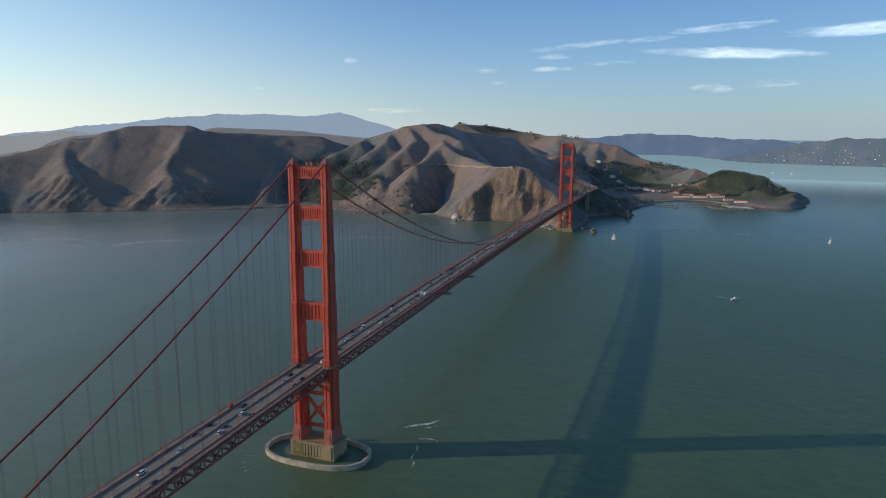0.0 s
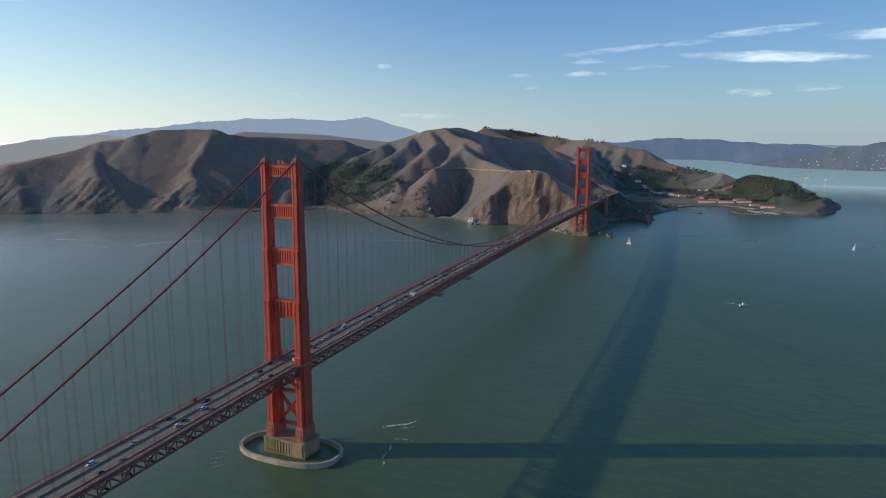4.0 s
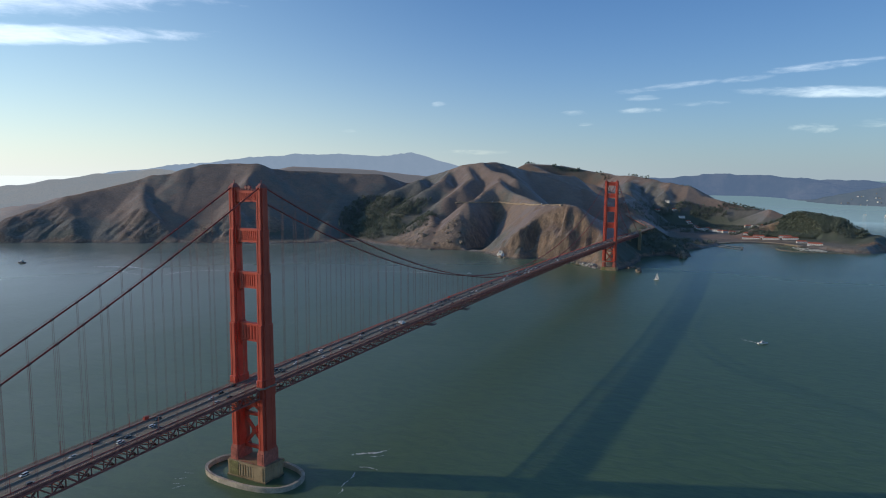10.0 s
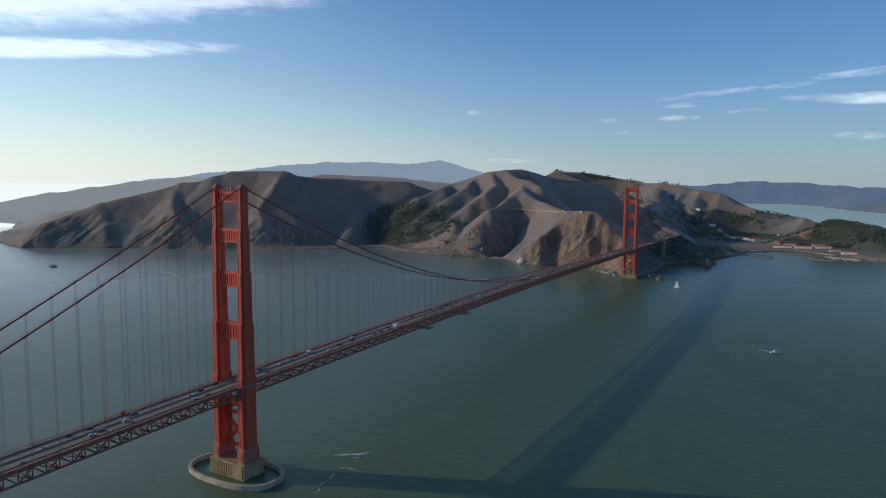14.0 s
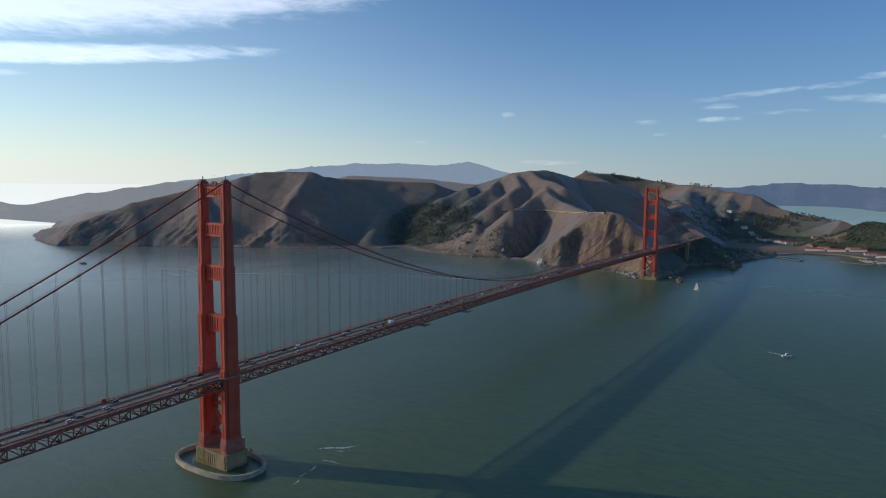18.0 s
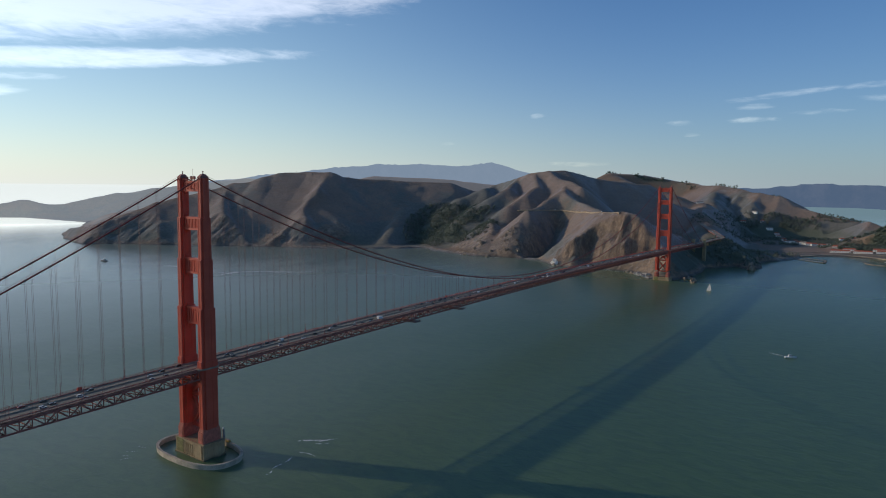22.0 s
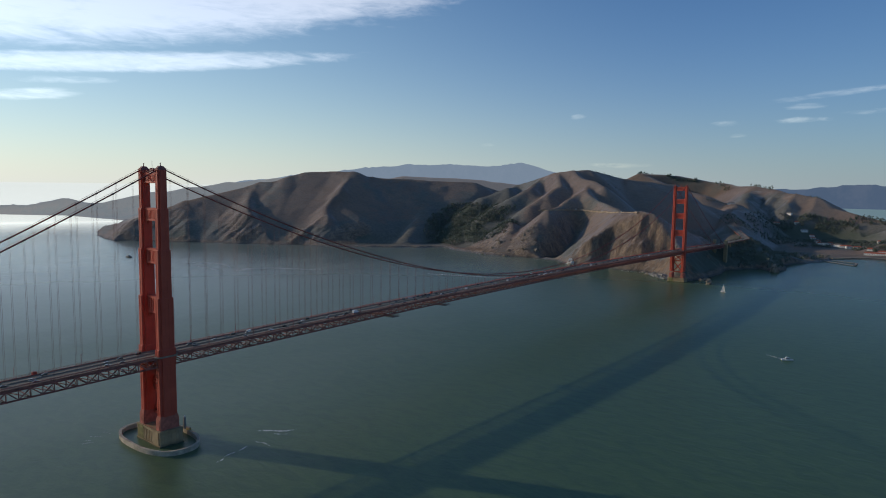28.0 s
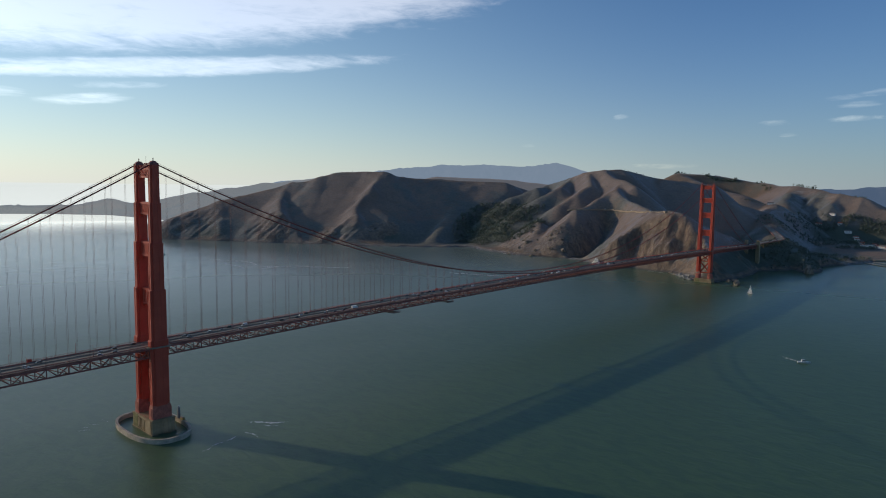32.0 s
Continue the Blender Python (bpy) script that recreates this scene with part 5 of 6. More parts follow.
def foam(at, runs, label, name="foam_streak"):
    """Torn ribbons of foam on the water: each run is (start, end, width, bend)."""
    fm = thing(name, label, "foam", at=at)
    r = random.Random(len(runs) * 13 + int(at.translation.x))
    for (ax, ay), (bx, by), wide, bend in runs:
        bm = bmesh.new()
        n = max(6, int(math.hypot(bx - ax, by - ay) / 2.0))
        dx, dy = bx - ax, by - ay
        ln = math.hypot(dx, dy)
        nx, ny = -dy / ln, dx / ln
        prev = None
        for k in range(n + 1):
            t = k / n
            off = bend * math.sin(math.pi * t) + r.uniform(-0.25, 0.25) * wide
            wd = wide * (0.35 + 0.65 * math.sin(math.pi * min(1, t + 0.08))) * r.uniform(0.35, 1.1)
            c = (ax + dx * t + nx * off, ay + dy * t + ny * off)
            cur = [bm.verts.new((c[0] + nx * wd / 2, c[1] + ny * wd / 2, 0.10)), bm.verts.new((c[0], c[1], 0.22)), bm.verts.new((c[0] - nx * wd / 2, c[1] - ny * wd / 2, 0.10))]
            if prev and r.random() > 0.14:
                bm.faces.new((prev[0], prev[1], cur[1], cur[0]))
                bm.faces.new((prev[1], prev[2], cur[2], cur[1]))
            prev = cur
        part("streak", bm, M_FOAM, fm)
    return fm


def motorboat(at, size, label, paint=None):
    mb = thing("motorboat", label, "motorboat", "", at)
    L = size
    part("hull", hull(bmesh.new(), L, L * 0.3, L * 0.12), paint or M_WHITE, mb)
    part("cabin", side_shape(bmesh.new(), [(-L * 0.2, L * 0.1), (-L * 0.2, L * 0.26), (L * 0.08, L * 0.26), (L * 0.2, L * 0.1)], L * 0.1, L * 0.02), M_WHITE, mb)
    part("cabin_glazing", side_shape(bmesh.new(), [(-L * 0.16, L * 0.18), (-L * 0.16, L * 0.235), (L * 0.075, L * 0.235), (L * 0.13, L * 0.18)], L * 0.103, L * 0.012), M_GLASS, mb, "dark glass")
    bm = bmesh.new()
    box(bm, -L * 0.07, L * 0.07, -L * 0.18, L * 0.02, L * 0.26, L * 0.28)
    beam(bm, (0, -L * 0.08, L * 0.26), (0, -L * 0.08, L * 0.48), 0.12)
    part("flybridge", bm, M_WHITE, mb)
    return mb


sailboat(pose(132, 1178, 0, 0, 6, 66), 13.0, "white sailing boat under full sail")
sailboat(pose(613, 1291, 0, 0, 10, 20), 12.0, "small sailing boat heeling under white sails")
motorboat(pose(356, 641, 0, 0, 0, -60), 15.0, "white motor cruiser trailing a short wake")
foam(pose(356, 641, 0), [((-7, 4), (-30, 17), 2.2, 0.5), ((-7, 2), (-26, 10), 1.2, -1.0)], "thin white wake behind a motor cruiser", "boat_wake")
motorboat(pose(-1400, 650, 0, 0, 0, 100), 26.0, "dark-hulled fishing vessel on pale water", M_HULL)
motorboat(pose(-288, 1054, 0, 0, 0, -70), 11.0, "small white speedboat drawing a long wake")
foam(pose(-517, 973, 0), [((0, 0), (226, 80), 9.0, 0.0), ((60, 21), (226, 80), 5.0, 0.0)], "long straight white wake across the strait", "boat_wake")
foam(pose(58, 72, 0), [((-11, -8), (2, 2), 3.6, 1.0), ((2, 2), (12, 18), 2.2, -1.5), ((-4, -1), (7, 4), 4.6, 1.5), ((0, 2), (10, 7), 2.6, 1.0), ((5, -3), (14, 4), 2.0, -1.5), ((8, -24), (24, -22), 1.8, 2.0), ((10, -34), (13, -44), 1.6, 1.0), ((14, -46), (15, -58), 1.3, -1.0), ((17, -60), (19, -70), 1.5, 1.0)],
     "white foam eddy on green water near the pier")
foam(pose(-1000, 740, 0), [((-173, -46), (-81, -3), 13.0, 5.0), ((-100, 0), (30, -30), 10.0, 8.0), ((95, -57), (95, 9), 16.0, 6.0), ((60, -40), (170, 89), 15.0, 10.0), ((120, 40), (230, 120), 12.0, -8.0), ((-60, -70), (60, -85), 9.0, 4.0)],
     "pale tide-rip foam lines on the strait")
foam(pose(-40, -25, 0), [((-2, -2), (-10, -10), 0.8, 1.0), ((2, -9), (-4, -16), 0.7, 1.0), ((6, -14), (2, -22), 0.7, -1.0), ((-4, 4), (-12, 2), 0.6, 0.5)], "flecks of foam beside the fender wall")


# ---- surf and rocks along the shore ----
foam(pose(-1700, 1120, 0), [((-130, 10), (-40, 16), 11.0, 4.0), ((-40, 14), (60, -2), 7.0, -3.0), ((80, 30), (160, 38), 5.0, 3.0), ((430, 172), (470, 190), 5.0, 2.0)], "white surf breaking at a cliff-foot cove", "surf_line")
foam(pose(-640, 1470, 0), [((-270, 120), (-200, 66), 6.0, -6.0), ((-90, 10), (-60, -4), 4.0, 0.0), ((20, -4), (70, -2), 4.0, 1.0), ((285, -90), (330, -96), 5.0, 2.0), ((455, -86), (530, -92), 5.0, -4.0), ((540, -96), (590, -120), 4.0, 2.0)],
     "white surf along brown rocky cliffs", "surf_line")


def boulder(name, label, at, size, mat, seed, group=""):
    bm = bmesh.new()
    bmesh.ops.create_icosphere(bm, subdivisions=3, radius=1.0)
    noise.seed_set(seed + 1)
    for v in bm.verts:
        d = v.co.normalized()
        k = 0.72 + 0.5 * noise.noise(d * 1.6 + Vector((seed, 0, 0))) + 0.28 * abs(noise.noise(d * 4.2 + Vector((0, seed, 0))))
        v.co = Vector((d.x * size[0], d.y * size[1], d.z * size[2])) * k
    me = bpy.data.meshes.new(name)
    bm.to_mesh(me)
    bm.free()
    me.materials.append(mat)
    ob = new(name, me)
    ob.matrix_world = at
    return tagged(ob, label, "rock", group)


def build_rock(n, p, place):
    geo = n.add("ShaderNodeNewGeometry").outputs["Position"]
    a = n.noise(geo, 0.12, 6.0, 0.65)
    b = n.noise(geo, 0.7, 5.0, 0.65)
    col = n.mix(n.ramp(a, 0.35, 0.65), (0.13, 0.10, 0.075), (0.33, 0.27, 0.20))
    n.put(p.inputs["Base Color"], n.mix(n.math("MULTIPLY", n.ramp(b, 0.5, 0.75), 0.6), col, (0.46, 0.40, 0.32)))
    p.inputs["Roughness"].default_value = 0.9
    n.link(n.bump(b, 0.8, 1.0), p.inputs["Normal"])


M_ROCK = material("sea_rock", build_rock)
M_GUANO = plain("bird_whitened_rock", (0.70, 0.67, 0.60), 0.9, vary=0.2, scale=0.2, bump=0.4)
M_PALEROCK = plain("bleached_boulder", (0.36, 0.34, 0.30), 0.9, vary=0.35, scale=0.2, bump=0.5)
boulder("sea_rock", "pale brown sea rock with white droppings off the point", pose(73, 1280, 1.5), (11, 9, 11), M_ROCK, 3)
boulder("whitened_rock", "rock face whitened by sea birds above the surf", pose(-340, 1394, 8), (11, 6, 15), M_GUANO, 5)
boulder("sea_rock", "dark low rock standing in still water", pose(137, 1640, 0), (13, 10, 26), M_ROCK, 8)
for k, (x, y, s) in enumerate(((-66, 1322, 9), (-52, 1306, 8), (-82, 1340, 10), (-40, 1296, 6), (-98, 1356, 9), (-58, 1340, 12), (-30, 1312, 7), (40, 1330, 7), (46, 1352, 8), (-340, 1392, 9), (-322, 1384, 7), (-120, 1382, 6), (-700, 1475, 8), (-610, 1470, 7))):
    boulder("shore_rock", "grey-white boulder at the foot of the cliff", pose(x, y, 0.5), (s * 1.15, s * 0.9, s * 0.8), M_PALEROCK if k in (0, 1, 2, 3, 5) else M_ROCK, 20 + k, "shore rocks")


rng = random.Random(31)
for cx, cy, n in ((-664, 1580, 7), (-600, 1552, 8), (-650, 1512, 6), (-545, 1530, 6), (-1400, 1300, 4), (-1262, 1400, 5)):
    for k in range(n):
        x, y, size = cx + rng.uniform(-38, 38), cy + rng.uniform(-28, 28), rng.uniform(4.5, 9.5)
        boulder("rock_outcrop", "rough brown rock outcrop on the cove slope", pose(x, y, ground_at(x, y) - size * 0.35, 0, 0, rng.uniform(0, 180)), (size * 1.2, size * 0.9, size), M_ROCK, 60 + k + int(abs(cx)) % 50, "cove outcrops")


# ---- roads on the hills ----
def smooth_path(pts, step=12.0):
    """Points along a gently curved line through the given ones."""
    out = []
    P = [Vector(p) for p in pts]
    for k in range(len(P) - 1):
        a, b, c, d = P[max(k - 1, 0)], P[k], P[k + 1], P[min(k + 2, len(P) - 1)]
        n = max(2, int((c - b).length / step))
        for i in range(n):
            t = i / n
            out.append(0.5 * (2 * b + (c - a) * t + (2 * a - 5 * b + 4 * c - d) * t * t + (3 * b - a - 3 * c + d) * t ** 3))
    return out + [P[-1]]


def strip(bm, path, x0, x1, z0, z1):
    """A band beside a path, from x0 to x1 across it and z0 to z1 over it."""
    prev = None
    for k, c in enumerate(path):
        d = path[min(k + 1, len(path) - 1)] - path[max(k - 1, 0)]
        side = Vector((d.y, -d.x, 0)).normalized()
        cur = [bm.verts.new(c + side * x + Vector((0, 0, z))) for x, z in ((x0, z0), (x0, z1), (x1, z1), (x1, z0))]
        if prev:
            for i in range(4):
                bm.faces.new((prev[i], prev[(i + 1) % 4], cur[(i + 1) % 4], cur[i]))
        else:
            bm.faces.new(cur)
        prev = cur
    bm.faces.new(prev[::-1])
    bmesh.ops.recalc_face_normals(bm, faces=bm.faces[:])
    return bm


highway = thing("highway", "grey highway curving up the valley behind red rails", "road", kind="structure")
hw = smooth_path([(0, 1623, road_z(1623)), (4, 1720, 70), (16, 1820, 73), (-6, 1905, 74), (-66, 2085, 77), (-118, 2215, 84), (-150, 2290, 92)])
for k, c in enumerate(hw):
    if c.y > 1900:
        c.z = max(c.z, ground_at(c.x, c.y) + 1.5)
part("highway_surface", strip(bmesh.new(), hw, -10.5, 10.5, -1.2, 0), M_ROAD, highway)
near_part = [c for c in hw if c.y < 2260]
for s in (-1, 1):
    part("highway_rail", strip(bmesh.new(), near_part, s * 10.7 - 0.2, s * 10.7 + 0.2, -1.6, 1.0), M_RAIL, highway, "dull red side rail")
upper = smooth_path([(-420, 2900, 0), (-350, 2935, 0), (-290, 2965, 0), (-220, 2985, 0)], 9)
for c in upper:
    c.z = ground_at(c.x, c.y) + 2.0
part("upper_road", strip(bmesh.new(), upper, -6, 6, -4, 0), M_DIRT, highway, "pale stretch of road on the far slope")
for k, y in enumerate((1655, 1690, 1725, 1760, 1795)):
    c = min(hw, key=lambda p: abs(p.y - y))
    bent = thing("viaduct_pier", "tall concrete pier carrying the approach road", "pier", "viaduct piers", pose(c.x, c.y, 0))
    for sx in (-7, 7):
        bm = bmesh.new()
        base = ground_at(c.x + sx, c.y) - 3
        prism(bm, [(sx - 1.6, -1.4), (sx + 1.6, -1.4), (sx + 1.6, 1.4), (sx - 1.6, 1.4)], base, c.z - 2.2, [(sx - 1.2, -1.1), (sx + 1.2, -1.1), (sx + 1.2, 1.1), (sx - 1.2, 1.1)])
        part("column", bm, M_CONCRETE, bent)
    bm = bmesh.new()
    box(bm, -9.5, 9.5, -1.3, 1.3, c.z - 2.4, c.z - 1.2)
    part("crosshead", bm, M_CONCRETE, bent)
pylon = thing("approach_pylon", "square concrete pylon where the side span ends", "pylon", at=pose(0, 1626, 0))
for s in (-1, 1):
    bm = bmesh.new()
    base = ground_at(s * 15, 1626) - 6
    prism(bm, [(s * 15 - 4.5, -5), (s * 15 + 4.5, -5), (s * 15 + 4.5, 5), (s * 15 - 4.5, 5)], base, 66)
    prism(bm, [(s * 15 - 3.6, -4), (s * 15 + 3.6, -4), (s * 15 + 3.6, 4), (s * 15 - 3.6, 4)], 66, 80)
    part("pylon_shaft", bm, M_CONCRETE, pylon)
rng = random.Random(21)
for k in range(26):
    c = hw[rng.randrange(3, len(hw) - 4)]
    i = hw.index(c)
    d = hw[i + 1] - c
    off = rng.choice((-7, -3.5, 3.5, 7))
    side = Vector((d.y, -d.x, 0)).normalized()
    q = c + side * off
    copy_thing(rng.choice(list(models.values())), pose(q.x, q.y, q.z + 0.05, math.degrees(math.atan2(d.z, d.xy.length)), 0, math.degrees(math.atan2(-d.x, d.y))))

hill_road = thing("hill_road", "narrow pale road cut along the brown hillside", "road", kind="structure")
line = smooth_path([(-190, 1510, 150), (-245, 1560, 150), (-310, 1640, 146), (-381, 1690, 145), (-450, 1730, 144), (-520, 1725, 144), (-576, 1675, 146), (-640, 1740, 142), (-680, 1790, 140)], 9)
for c in line:
    # keep to the level of the cut along the slope
    best = min(range(-90, 91, 6), key=lambda o: abs(ground_at(c.x, c.y + o) - c.z) + 0.12 * abs(o))
    c.y += best
for k in range(1, len(line) - 1):
    line[k].y = (line[k - 1].y + line[k].y + line[k + 1].y) / 3
for c in line:
    c.z = ground_at(c.x, c.y) + 1.6
zs = [c.z for c in line]
for k, c in enumerate(line):
    c.z = max(c.z, sum(zs[max(0, k - 2):k + 3]) / len(zs[max(0, k - 2):k + 3]))
part("road_surface", strip(bmesh.new(), line, -3, 3, -2.5, 0), M_ROAD, hill_road)
part("road_cutting", strip(bmesh.new(), line, -4.2, 4.2, -4.5, -0.3), M_DIRT, hill_road, "pale bare roadside earth")
for k in (16, 30, 44):
    if k < len(line) - 1:
        c, d = line[k], line[k + 1] - line[k]
        copy_thing(models.get(("van", "white")) or list(models.values())[0], pose(c.x, c.y, c.z + 0.05, 0, 0, math.degrees(math.atan2(-d.x, d.y))))


shore_road = thing("shore_road", "pale road and beach strip round the small harbour", "road", kind="structure")
for name, label, pts, half in (("road_surface", "grey shore road", [(165, 2230, 0), (230, 2290, 0), (330, 2300, 0), (430, 2290, 0), (500, 2240, 0), (555, 2140, 0)], 5.0),
                               ("beach", "pale sand beach", [(200, 2150, 0), (262, 2226, 0), (335, 2262, 0), (420, 2240, 0), (470, 2190, 0)], 9.0)):
    line = smooth_path(pts, 9)
    for c in line:
        c.z = max(ground_at(c.x, c.y), 0.5) + 0.8
    for _ in range(3):
        for k in range(1, len(line) - 1):
            line[k].z = max(line[k].z, (line[k - 1].z + line[k + 1].z) / 2)
    part(name, strip(bmesh.new(), line, -half, half, -4, 0), M_DIRT if name == "beach" else M_ROAD, shore_road, label)


# ---- buildings of the fort ----
def house(name, label, x, y, long, deep, tall, turn, wall, roof, windows=0, group="", z=None):
    at = pose(x, y, (ground_at(x, y) if z is None else z) - 0.6, 0, 0, turn)
    hs = thing(name, label, "house" if name == "house" else "building", group, at)
    bm = bmesh.new()
    box(bm, -long / 2, long / 2, -deep / 2, deep / 2, -3.0, tall)
    part("wall", bm, wall, hs)
    e, r = 0.6, deep * 0.36
    bm = bmesh.new()
    a = [(-long / 2 - e, -deep / 2 - e, tall), (long / 2 + e, -deep / 2 - e, tall), (long / 2 + e, deep / 2 + e, tall), (-long / 2 - e, deep / 2 + e, tall), (-long / 2 + deep * 0.25, 0, tall + r), (long / 2 - deep * 0.25, 0, tall + r)]
    v = [bm.verts.new(p) for p in a]
    for f in ((0, 1, 5, 4), (2, 3, 4, 5), (1, 2, 5), (3, 0, 4), (3, 2, 1, 0)):
        bm.faces.new([v[i] for i in f])
    part("roof", bm, roof, hs)
    for k in range(windows):
        wx = -long / 2 + (k + 0.5) * long / windows
        bm = bmesh.new()
        box(bm, wx - 0.7, wx + 0.7, -deep / 2 - 0.06, -deep / 2 + 0.1, tall * 0.35, tall * 0.75)
        part("window", bm, M_PANE, hs)
    return hs


rng = random.Random(4)
VILLAGE = [(13, 2997), (49, 2886), (90, 2708), (140, 2664), (159, 2639), (200, 2594), (229, 2577), (-104, 3120), (-141, 3047), (281, 2860), (306, 2798), (28, 2935), (66, 2820), (110, 2690), (120, 2740), (180, 2615), (250, 2640), (330, 2760), (-60, 3060), (-20, 3010)]
for k, (x, y) in enumerate(VILLAGE):
    red = k % 3 != 1
    house("house", "white two-storey army house under a " + ("red tiled roof" if red else "grey roof"), x, y, rng.uniform(18, 28), rng.uniform(10, 13), rng.uniform(7, 9.5), rng.uniform(-25, 35), M_WALLW, M_TILE if red else M_SLATE, 4, "fort houses")
for x, y, ln, tn in ((305, 2325, 62, 4), (372, 2322, 56, 4), (436, 2330, 52, 8), (470, 2268, 34, 12), (508, 2200, 46, -6), (330, 2362, 40, 4), (420, 2368, 44, 6), (285, 2400, 20, 0)):
    house("barracks", "long low white building with a red roof by the shore", x, y, ln, 12, 6.0, tn, M_WALLW, M_TILE, 9, "barracks")
house("warehouse", "pale flat building beside the highway", -318, 2945, 30, 14, 7, 20, M_WALLW, M_SLATE, 5)
house("cabin", "small white hut on the rocks by the tower", -36, 1312, 9, 6, 4, 10, M_WALLW, M_SLATE, 2)

# far town beyond the bay
rng = random.Random(11)
fx, fy = np.arange(-4000, 6001, 80.0), np.arange(5900, 12500, 80.0)
made = 0
while made < 240:
    x, y = rng.uniform(950, 3000), rng.uniform(6100, 6850)
    z = float(Zf[int(round((y - fy[0]) / 80)), int(round((x - fx[0]) / 80))])
    if z < 4 or z > 220 or rng.random() < z / 240 or rng.random() > (x - 700) / 1300:
        continue
    p = drawn_in((x, y, z))
    k = (p[0] - MID[0]) / (x - MID[0])
    hs = house("house", "small pale house on the far wooded shore", p[0], p[1], rng.uniform(6, 12) * k, 6 * k, 4 * k, rng.uniform(-30, 30), rng.choice((M_WALLW, M_PALE, M_PALE, M_TIMBER)), M_SLATE if rng.random() < 0.85 else M_TILE, 0, "far shore houses", float(p[2]) + 1)
    made += 1

# ---- harbour ----
mole = thing("breakwater", "low grey rubble breakwater round the small harbour", "breakwater", kind="structure")
bm = bmesh.new()
strip(bm, smooth_path([(387, 2064, 0), (400, 2022, 0), (425, 2004, 0), (470, 1997, 0), (520, 2003, 0), (575, 2012, 0)], 8), -3.5, 3.5, -3, 1.9)
for v in bm.verts:
    v.co += Vector((random.uniform(-1, 1), random.uniform(-1, 1), random.uniform(-0.5, 0.6)))
part("rubble", bm, M_ROCK, mole)
jetty = thing("jetty", "long grey timber jetty on piles", "jetty")
for a, b, wd in (((190, 2062), (286, 1968), 9), ((215, 2094), (284, 2046), 10), ((284, 2046), (286, 1970), 7)):
    bm = bmesh.new()
    beam(bm, (*a, 2.0), (*b, 2.0), wd, 0.7)
    part("decking", bm, M_TIMBER, jetty)
    for k in range(7):
        t = k / 6
        bm = bmesh.new()
        x, y = a[0] + (b[0] - a[0]) * t, a[1] + (b[1] - a[1]) * t
        beam(bm, (x, y, -3), (x, y, 1.8), 0.8, sides=6)
        part("pile", bm, M_TIMBER, jetty)
rng = random.Random(5)
for n, (a, b) in enumerate((((446, 2140), (470, 2050)), ((474, 2125), (500, 2042)), ((503, 2110), (528, 2040)))):
    dock = thing("dock", "narrow floating timber dock with moored boats", "dock", "harbour docks")
    bm = bmesh.new()
    beam(bm, (*a, 0.5), (*b, 0.5), 3.0, 0.6)
    part("walkway", bm, M_TIMBER, dock)
    for k in range(9):
        t = (k + 0.5) / 9
        x, y = a[0] + (b[0] - a[0]) * t, a[1] + (b[1] - a[1]) * t
        for s in (-1, 1):
            if rng.random() < 0.2:
                continue
            bt = thing("moored_boat", "small white boat moored in the harbour", "boat", "moored boats", pose(x + s * 7, y, 0, 0, 0, 90 * s + rng.uniform(-8, 8)))
            part("hull", hull(bmesh.new(), 9, 3, 0.9), M_WHITE, bt)
            bm = bmesh.new()
            box(bm, -1, 1, -1.5, 1.5, 0.9, 1.8, 0.3)
            part("cabin", bm, M_WHITE, bt)
            bm = bmesh.new()
            beam(bm, (0, 0.6, 0.9), (0, 0.6, 11), 0.16)
            part("mast", bm, M_GREY, bt)
p = drawn_in((1010, 4450, 0))
sailboat(pose(*p, 0, 8, 60), 15.0, "distant sailing boat on the blue bay")
p = drawn_in((930, 4700, 0))
motorboat(pose(*p, 0, 0, 80), 20.0, "distant white launch on the blue bay")

# ---- trees ----
GOLD = (1 + 5 ** 0.5) / 2
ICO_V = np.array([(-1, GOLD, 0), (1, GOLD, 0), (-1, -GOLD, 0), (1, -GOLD, 0), (0, -1, GOLD), (0, 1, GOLD), (0, -1, -GOLD), (0, 1, -GOLD), (GOLD, 0, -1), (GOLD, 0, 1), (-GOLD, 0, -1), (-GOLD, 0, 1)]) / np.sqrt(1 + GOLD ** 2)
ICO_F = [(0, 11, 5), (0, 5, 1), (0, 1, 7), (0, 7, 10), (0, 10, 11), (1, 5, 9), (5, 11, 4), (11, 10, 2), (10, 7, 6), (7, 1, 8), (3, 9, 4), (3, 4, 2), (3, 2, 6), (3, 6, 8), (3, 8, 9), (4, 9, 5), (2, 4, 11), (6, 2, 10), (8, 6, 7), (9, 8, 1)]
ICO_F = np.array(ICO_F)


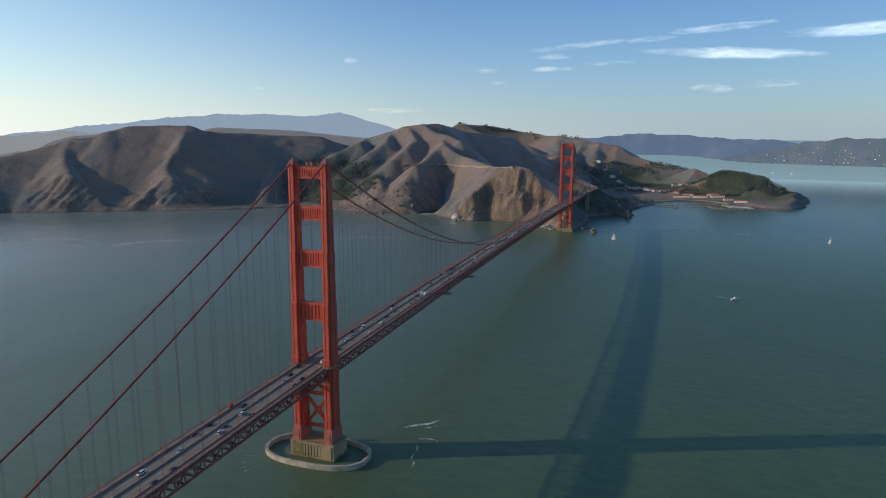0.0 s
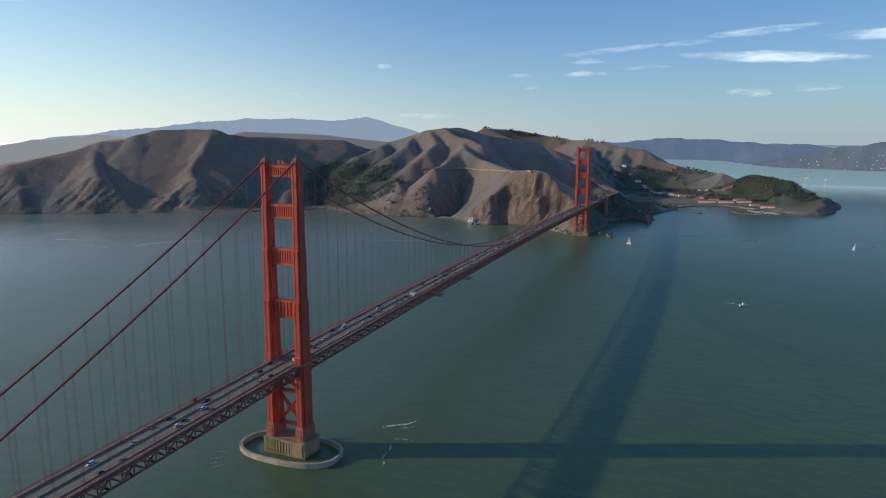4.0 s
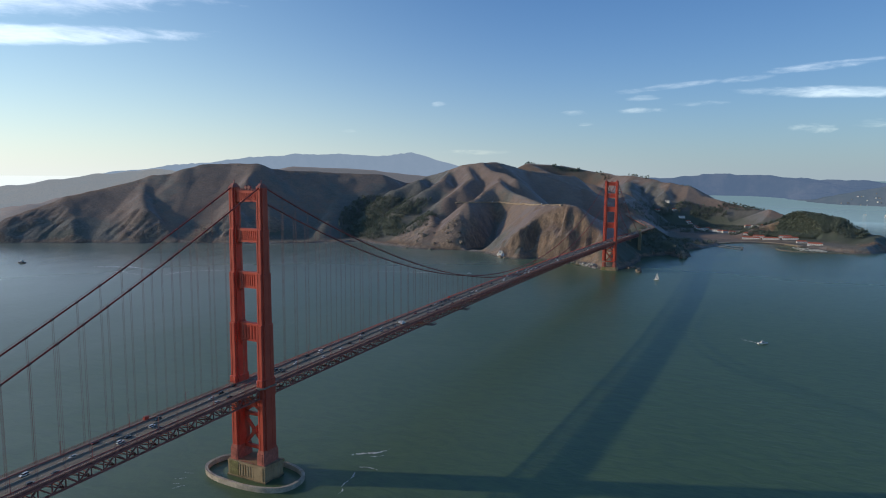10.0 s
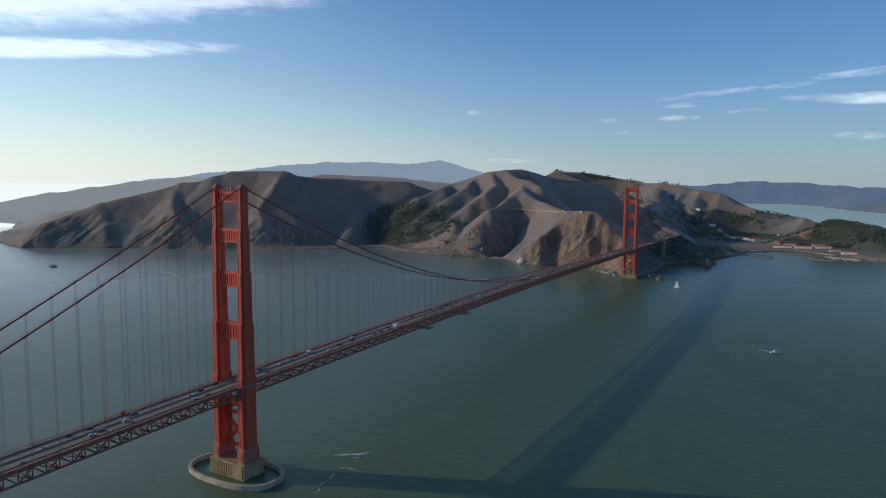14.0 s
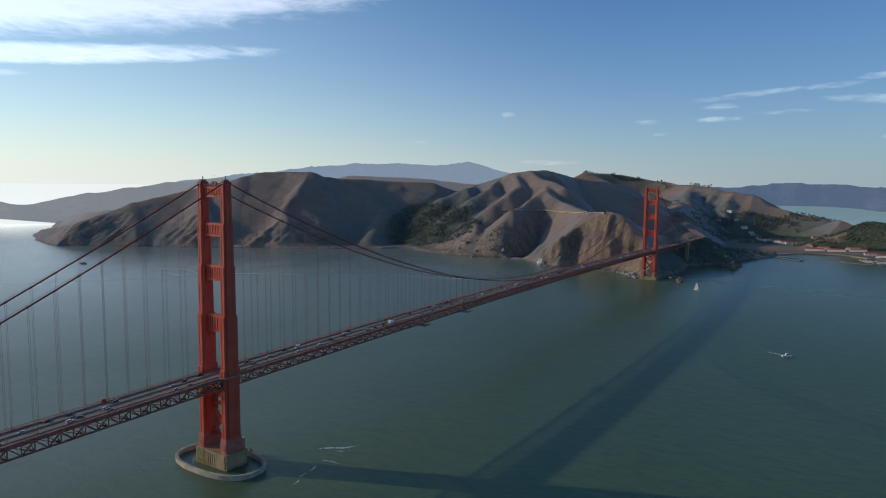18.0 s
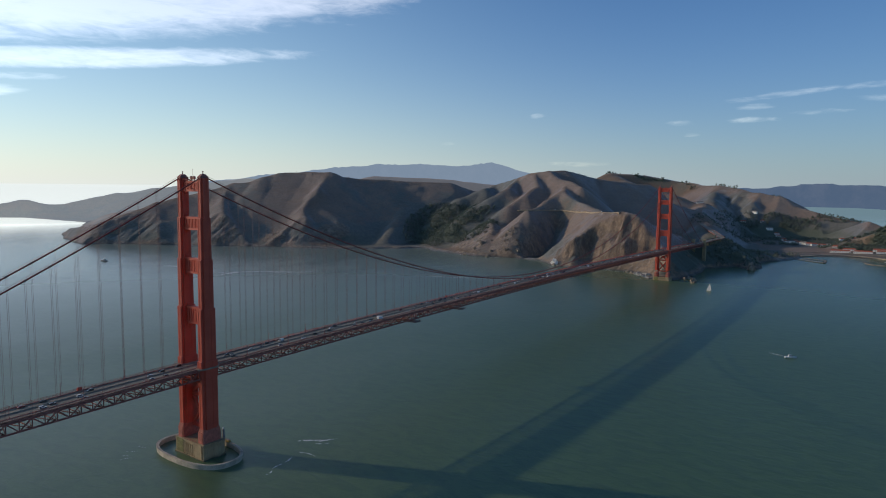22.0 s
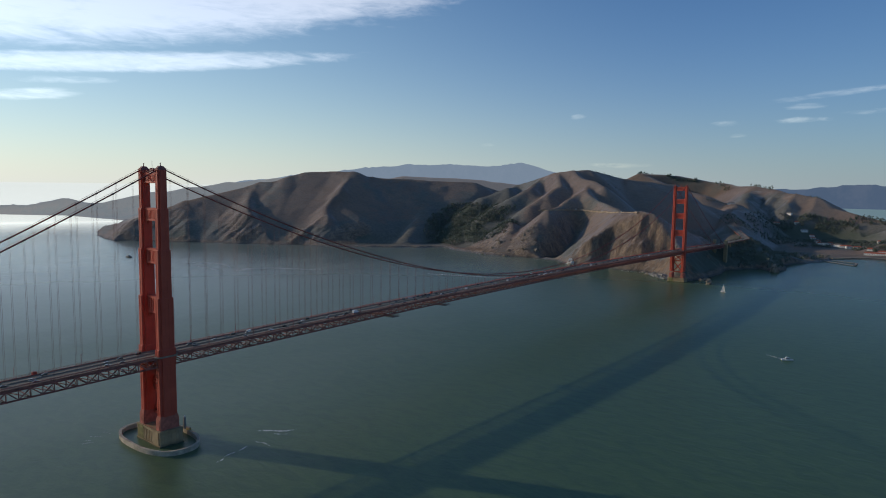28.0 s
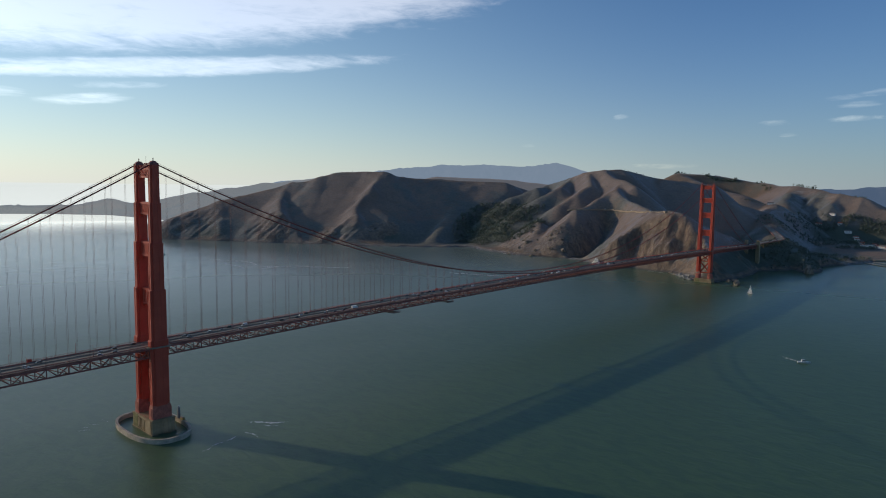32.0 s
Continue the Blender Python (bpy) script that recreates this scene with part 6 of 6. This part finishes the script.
def grove(name, label, spots, tall, seed, clumps=9):
    """Many trees in one mesh: a tapered trunk each, and a crown of uneven leaf clumps."""
    g = np.random.RandomState(seed)
    V, F, bark, count = [], [], [], 0
    for x, y, z in spots:
        h = tall * g.uniform(0.5, 1.35)
        r = h * g.uniform(0.26, 0.42)
        t = 0.035 * h
        ring = np.array([(math.cos(a), math.sin(a)) for a in (0, 2.1, 4.2)])
        V.append(np.vstack([np.c_[x + ring * t, np.full(3, z - 2)], np.c_[x + ring * t * 0.3, np.full(3, z + 0.7 * h)]]) * [1, 0, 1] + np.vstack([np.c_[np.zeros(3), y + ring[:, 1] * t, np.zeros(3)], np.c_[np.zeros(3), y + ring[:, 1] * t * 0.3, np.zeros(3)]]))
        F.append(np.array([(0, 1, 4), (0, 4, 3), (1, 2, 5), (1, 5, 4), (2, 0, 3), (2, 3, 5)]) + count)
        bark += [1] * 6 + [0] * (20 * clumps)
        count += 6
        for c in range(clumps):
            a, u = g.uniform(0, 6.28), g.uniform(0, 1)
            rr = r * math.sqrt(g.uniform(0, 1)) * (1.15 - 0.6 * u)
            cen = np.array([x + math.cos(a) * rr, y + math.sin(a) * rr, z + h * (0.35 + 0.6 * u)])
            size = r * g.uniform(0.28, 0.62) * (1.1 - 0.45 * u)
            V.append(cen + ICO_V * g.uniform(0.55, 1.3, (12, 1)) * [size, size, size * 0.75])
            F.append(ICO_F + count)
            count += 12
    me = bpy.data.meshes.new(name)
    me.from_pydata(np.vstack(V).tolist(), [], np.vstack(F).tolist())
    me.materials.append(M_LEAF)
    me.materials.append(M_BARK)
    me.polygons.foreach_set("material_index", bark)
    return tagged(new(name, me), label, "trees", kind="stuff")


def scatter(n, cx, cy, rx, ry, seed, lo=3.0, hi=400.0, clump=0.0):
    g = np.random.RandomState(seed)
    out = []
    tries = 0
    while len(out) < n and tries < n * 30:
        tries += 1
        a, r = g.uniform(0, 6.283), math.sqrt(g.uniform(0, 1))
        x, y = cx + math.cos(a) * r * rx, cy + math.sin(a) * r * ry
        z = ground_at(x, y)
        if z < lo or z > hi:
            continue
        if clump and fbm(np.array([x / 60.0]), np.array([y / 60.0]), 3, seed)[0] < clump:
            continue
        out.append((x, y, z))
    return out


grove("valley_wood", "dark green trees filling a ravine between the hills", scatter(1700, -960, 1820, 190, 250, 1, 8, 150, 0.30) + scatter(380, -800, 1660, 110, 90, 2, 20, 120, 0.42), 11, 1, 6)
grove("point_wood", "dense dark trees covering the low headland", scatter(3000, 505, 2450, 112, 100, 3, 8, 200) + scatter(260, 620, 2400, 70, 70, 4, 8, 200, 0.3) + scatter(200, 380, 2480, 80, 60, 14, 8, 200, 0.35) + scatter(420, 400, 2385, 110, 18, 24, 4, 60), 11, 2, 7)
grove("fort_wood", "dark trees among the fort houses", scatter(160, -130, 2800, 90, 130, 5, 4, 120, 0.40) + scatter(120, 290, 2500, 80, 60, 6, 4, 120, 0.38) + scatter(160, -140, 3050, 110, 60, 7, 4, 120, 0.38) + scatter(420, 60, 3100, 130, 55, 16, 4, 140, 0.34) + scatter(160, 240, 3160, 110, 40, 17, 4, 140, 0.3) + scatter(260, 120, 2850, 170, 60, 31, 4, 140, 0.3) + scatter(130, 200, 2720, 130, 50, 32, 4, 140, 0.36) + scatter(110, 290, 2600, 80, 60, 33, 4, 90, 0.34) + scatter(120, 60, 2560, 120, 70, 34, 4, 90, 0.42), 11, 3, 7)
grove("slope_wood", "dark scrub and trees on the shaded slope below the road", scatter(560, 90, 1800, 110, 190, 8, 4, 80, 0.36) + scatter(420, 90, 2080, 130, 120, 9, 3, 70, 0.36) + scatter(320, -110, 2460, 120, 160, 15, 12, 120, 0.44), 7.5, 4)
grove("hill_scrub", "low dark bushes scattered over the dry hillsides", scatter(500, -500, 2050, 330, 330, 10, 30, 300, 0.56) + scatter(420, -1450, 1750, 330, 420, 11, 30, 300, 0.57) + scatter(300, -50, 3050, 260, 180, 12, 20, 260, 0.55), 4.5, 5, 4)
ridge = []
g = np.random.RandomState(13)
for ax, ay, az, bx, by, bz, n in ((-1165, 3960, 326, -1095, 3990, 316, 40), (-1010, 4010, 304, -800, 4065, 300, 80), (-700, 4090, 270, -560, 3800, 252, 24), (-400, 3690, 250, -260, 3530, 232, 22), (-130, 3430, 212, 0, 3330, 186, 20)):
    for _ in range(n):
        t = g.uniform(0, 1)
        q = np.array([ax + (bx - ax) * t + g.uniform(-12, 12), ay + (by - ay) * t + g.uniform(-12, 12), az + (bz - az) * t])
        if q[1] > 3390:
            gx, gy, gz = FAR_GROUND
            q[2] = gz[int(round((q[1] - gy[0]) / 32)), int(round((q[0] - gx[0]) / 32))]
            ridge.append(tuple(drawn_in(q)))
        else:
            ridge.append((q[0], q[1], ground_at(q[0], q[1])))
ridge = [(x, y, z - 2) for x, y, z in ridge]
grove("ridge_wood", "row of dark trees along the skyline ridge", ridge, 14, 6)
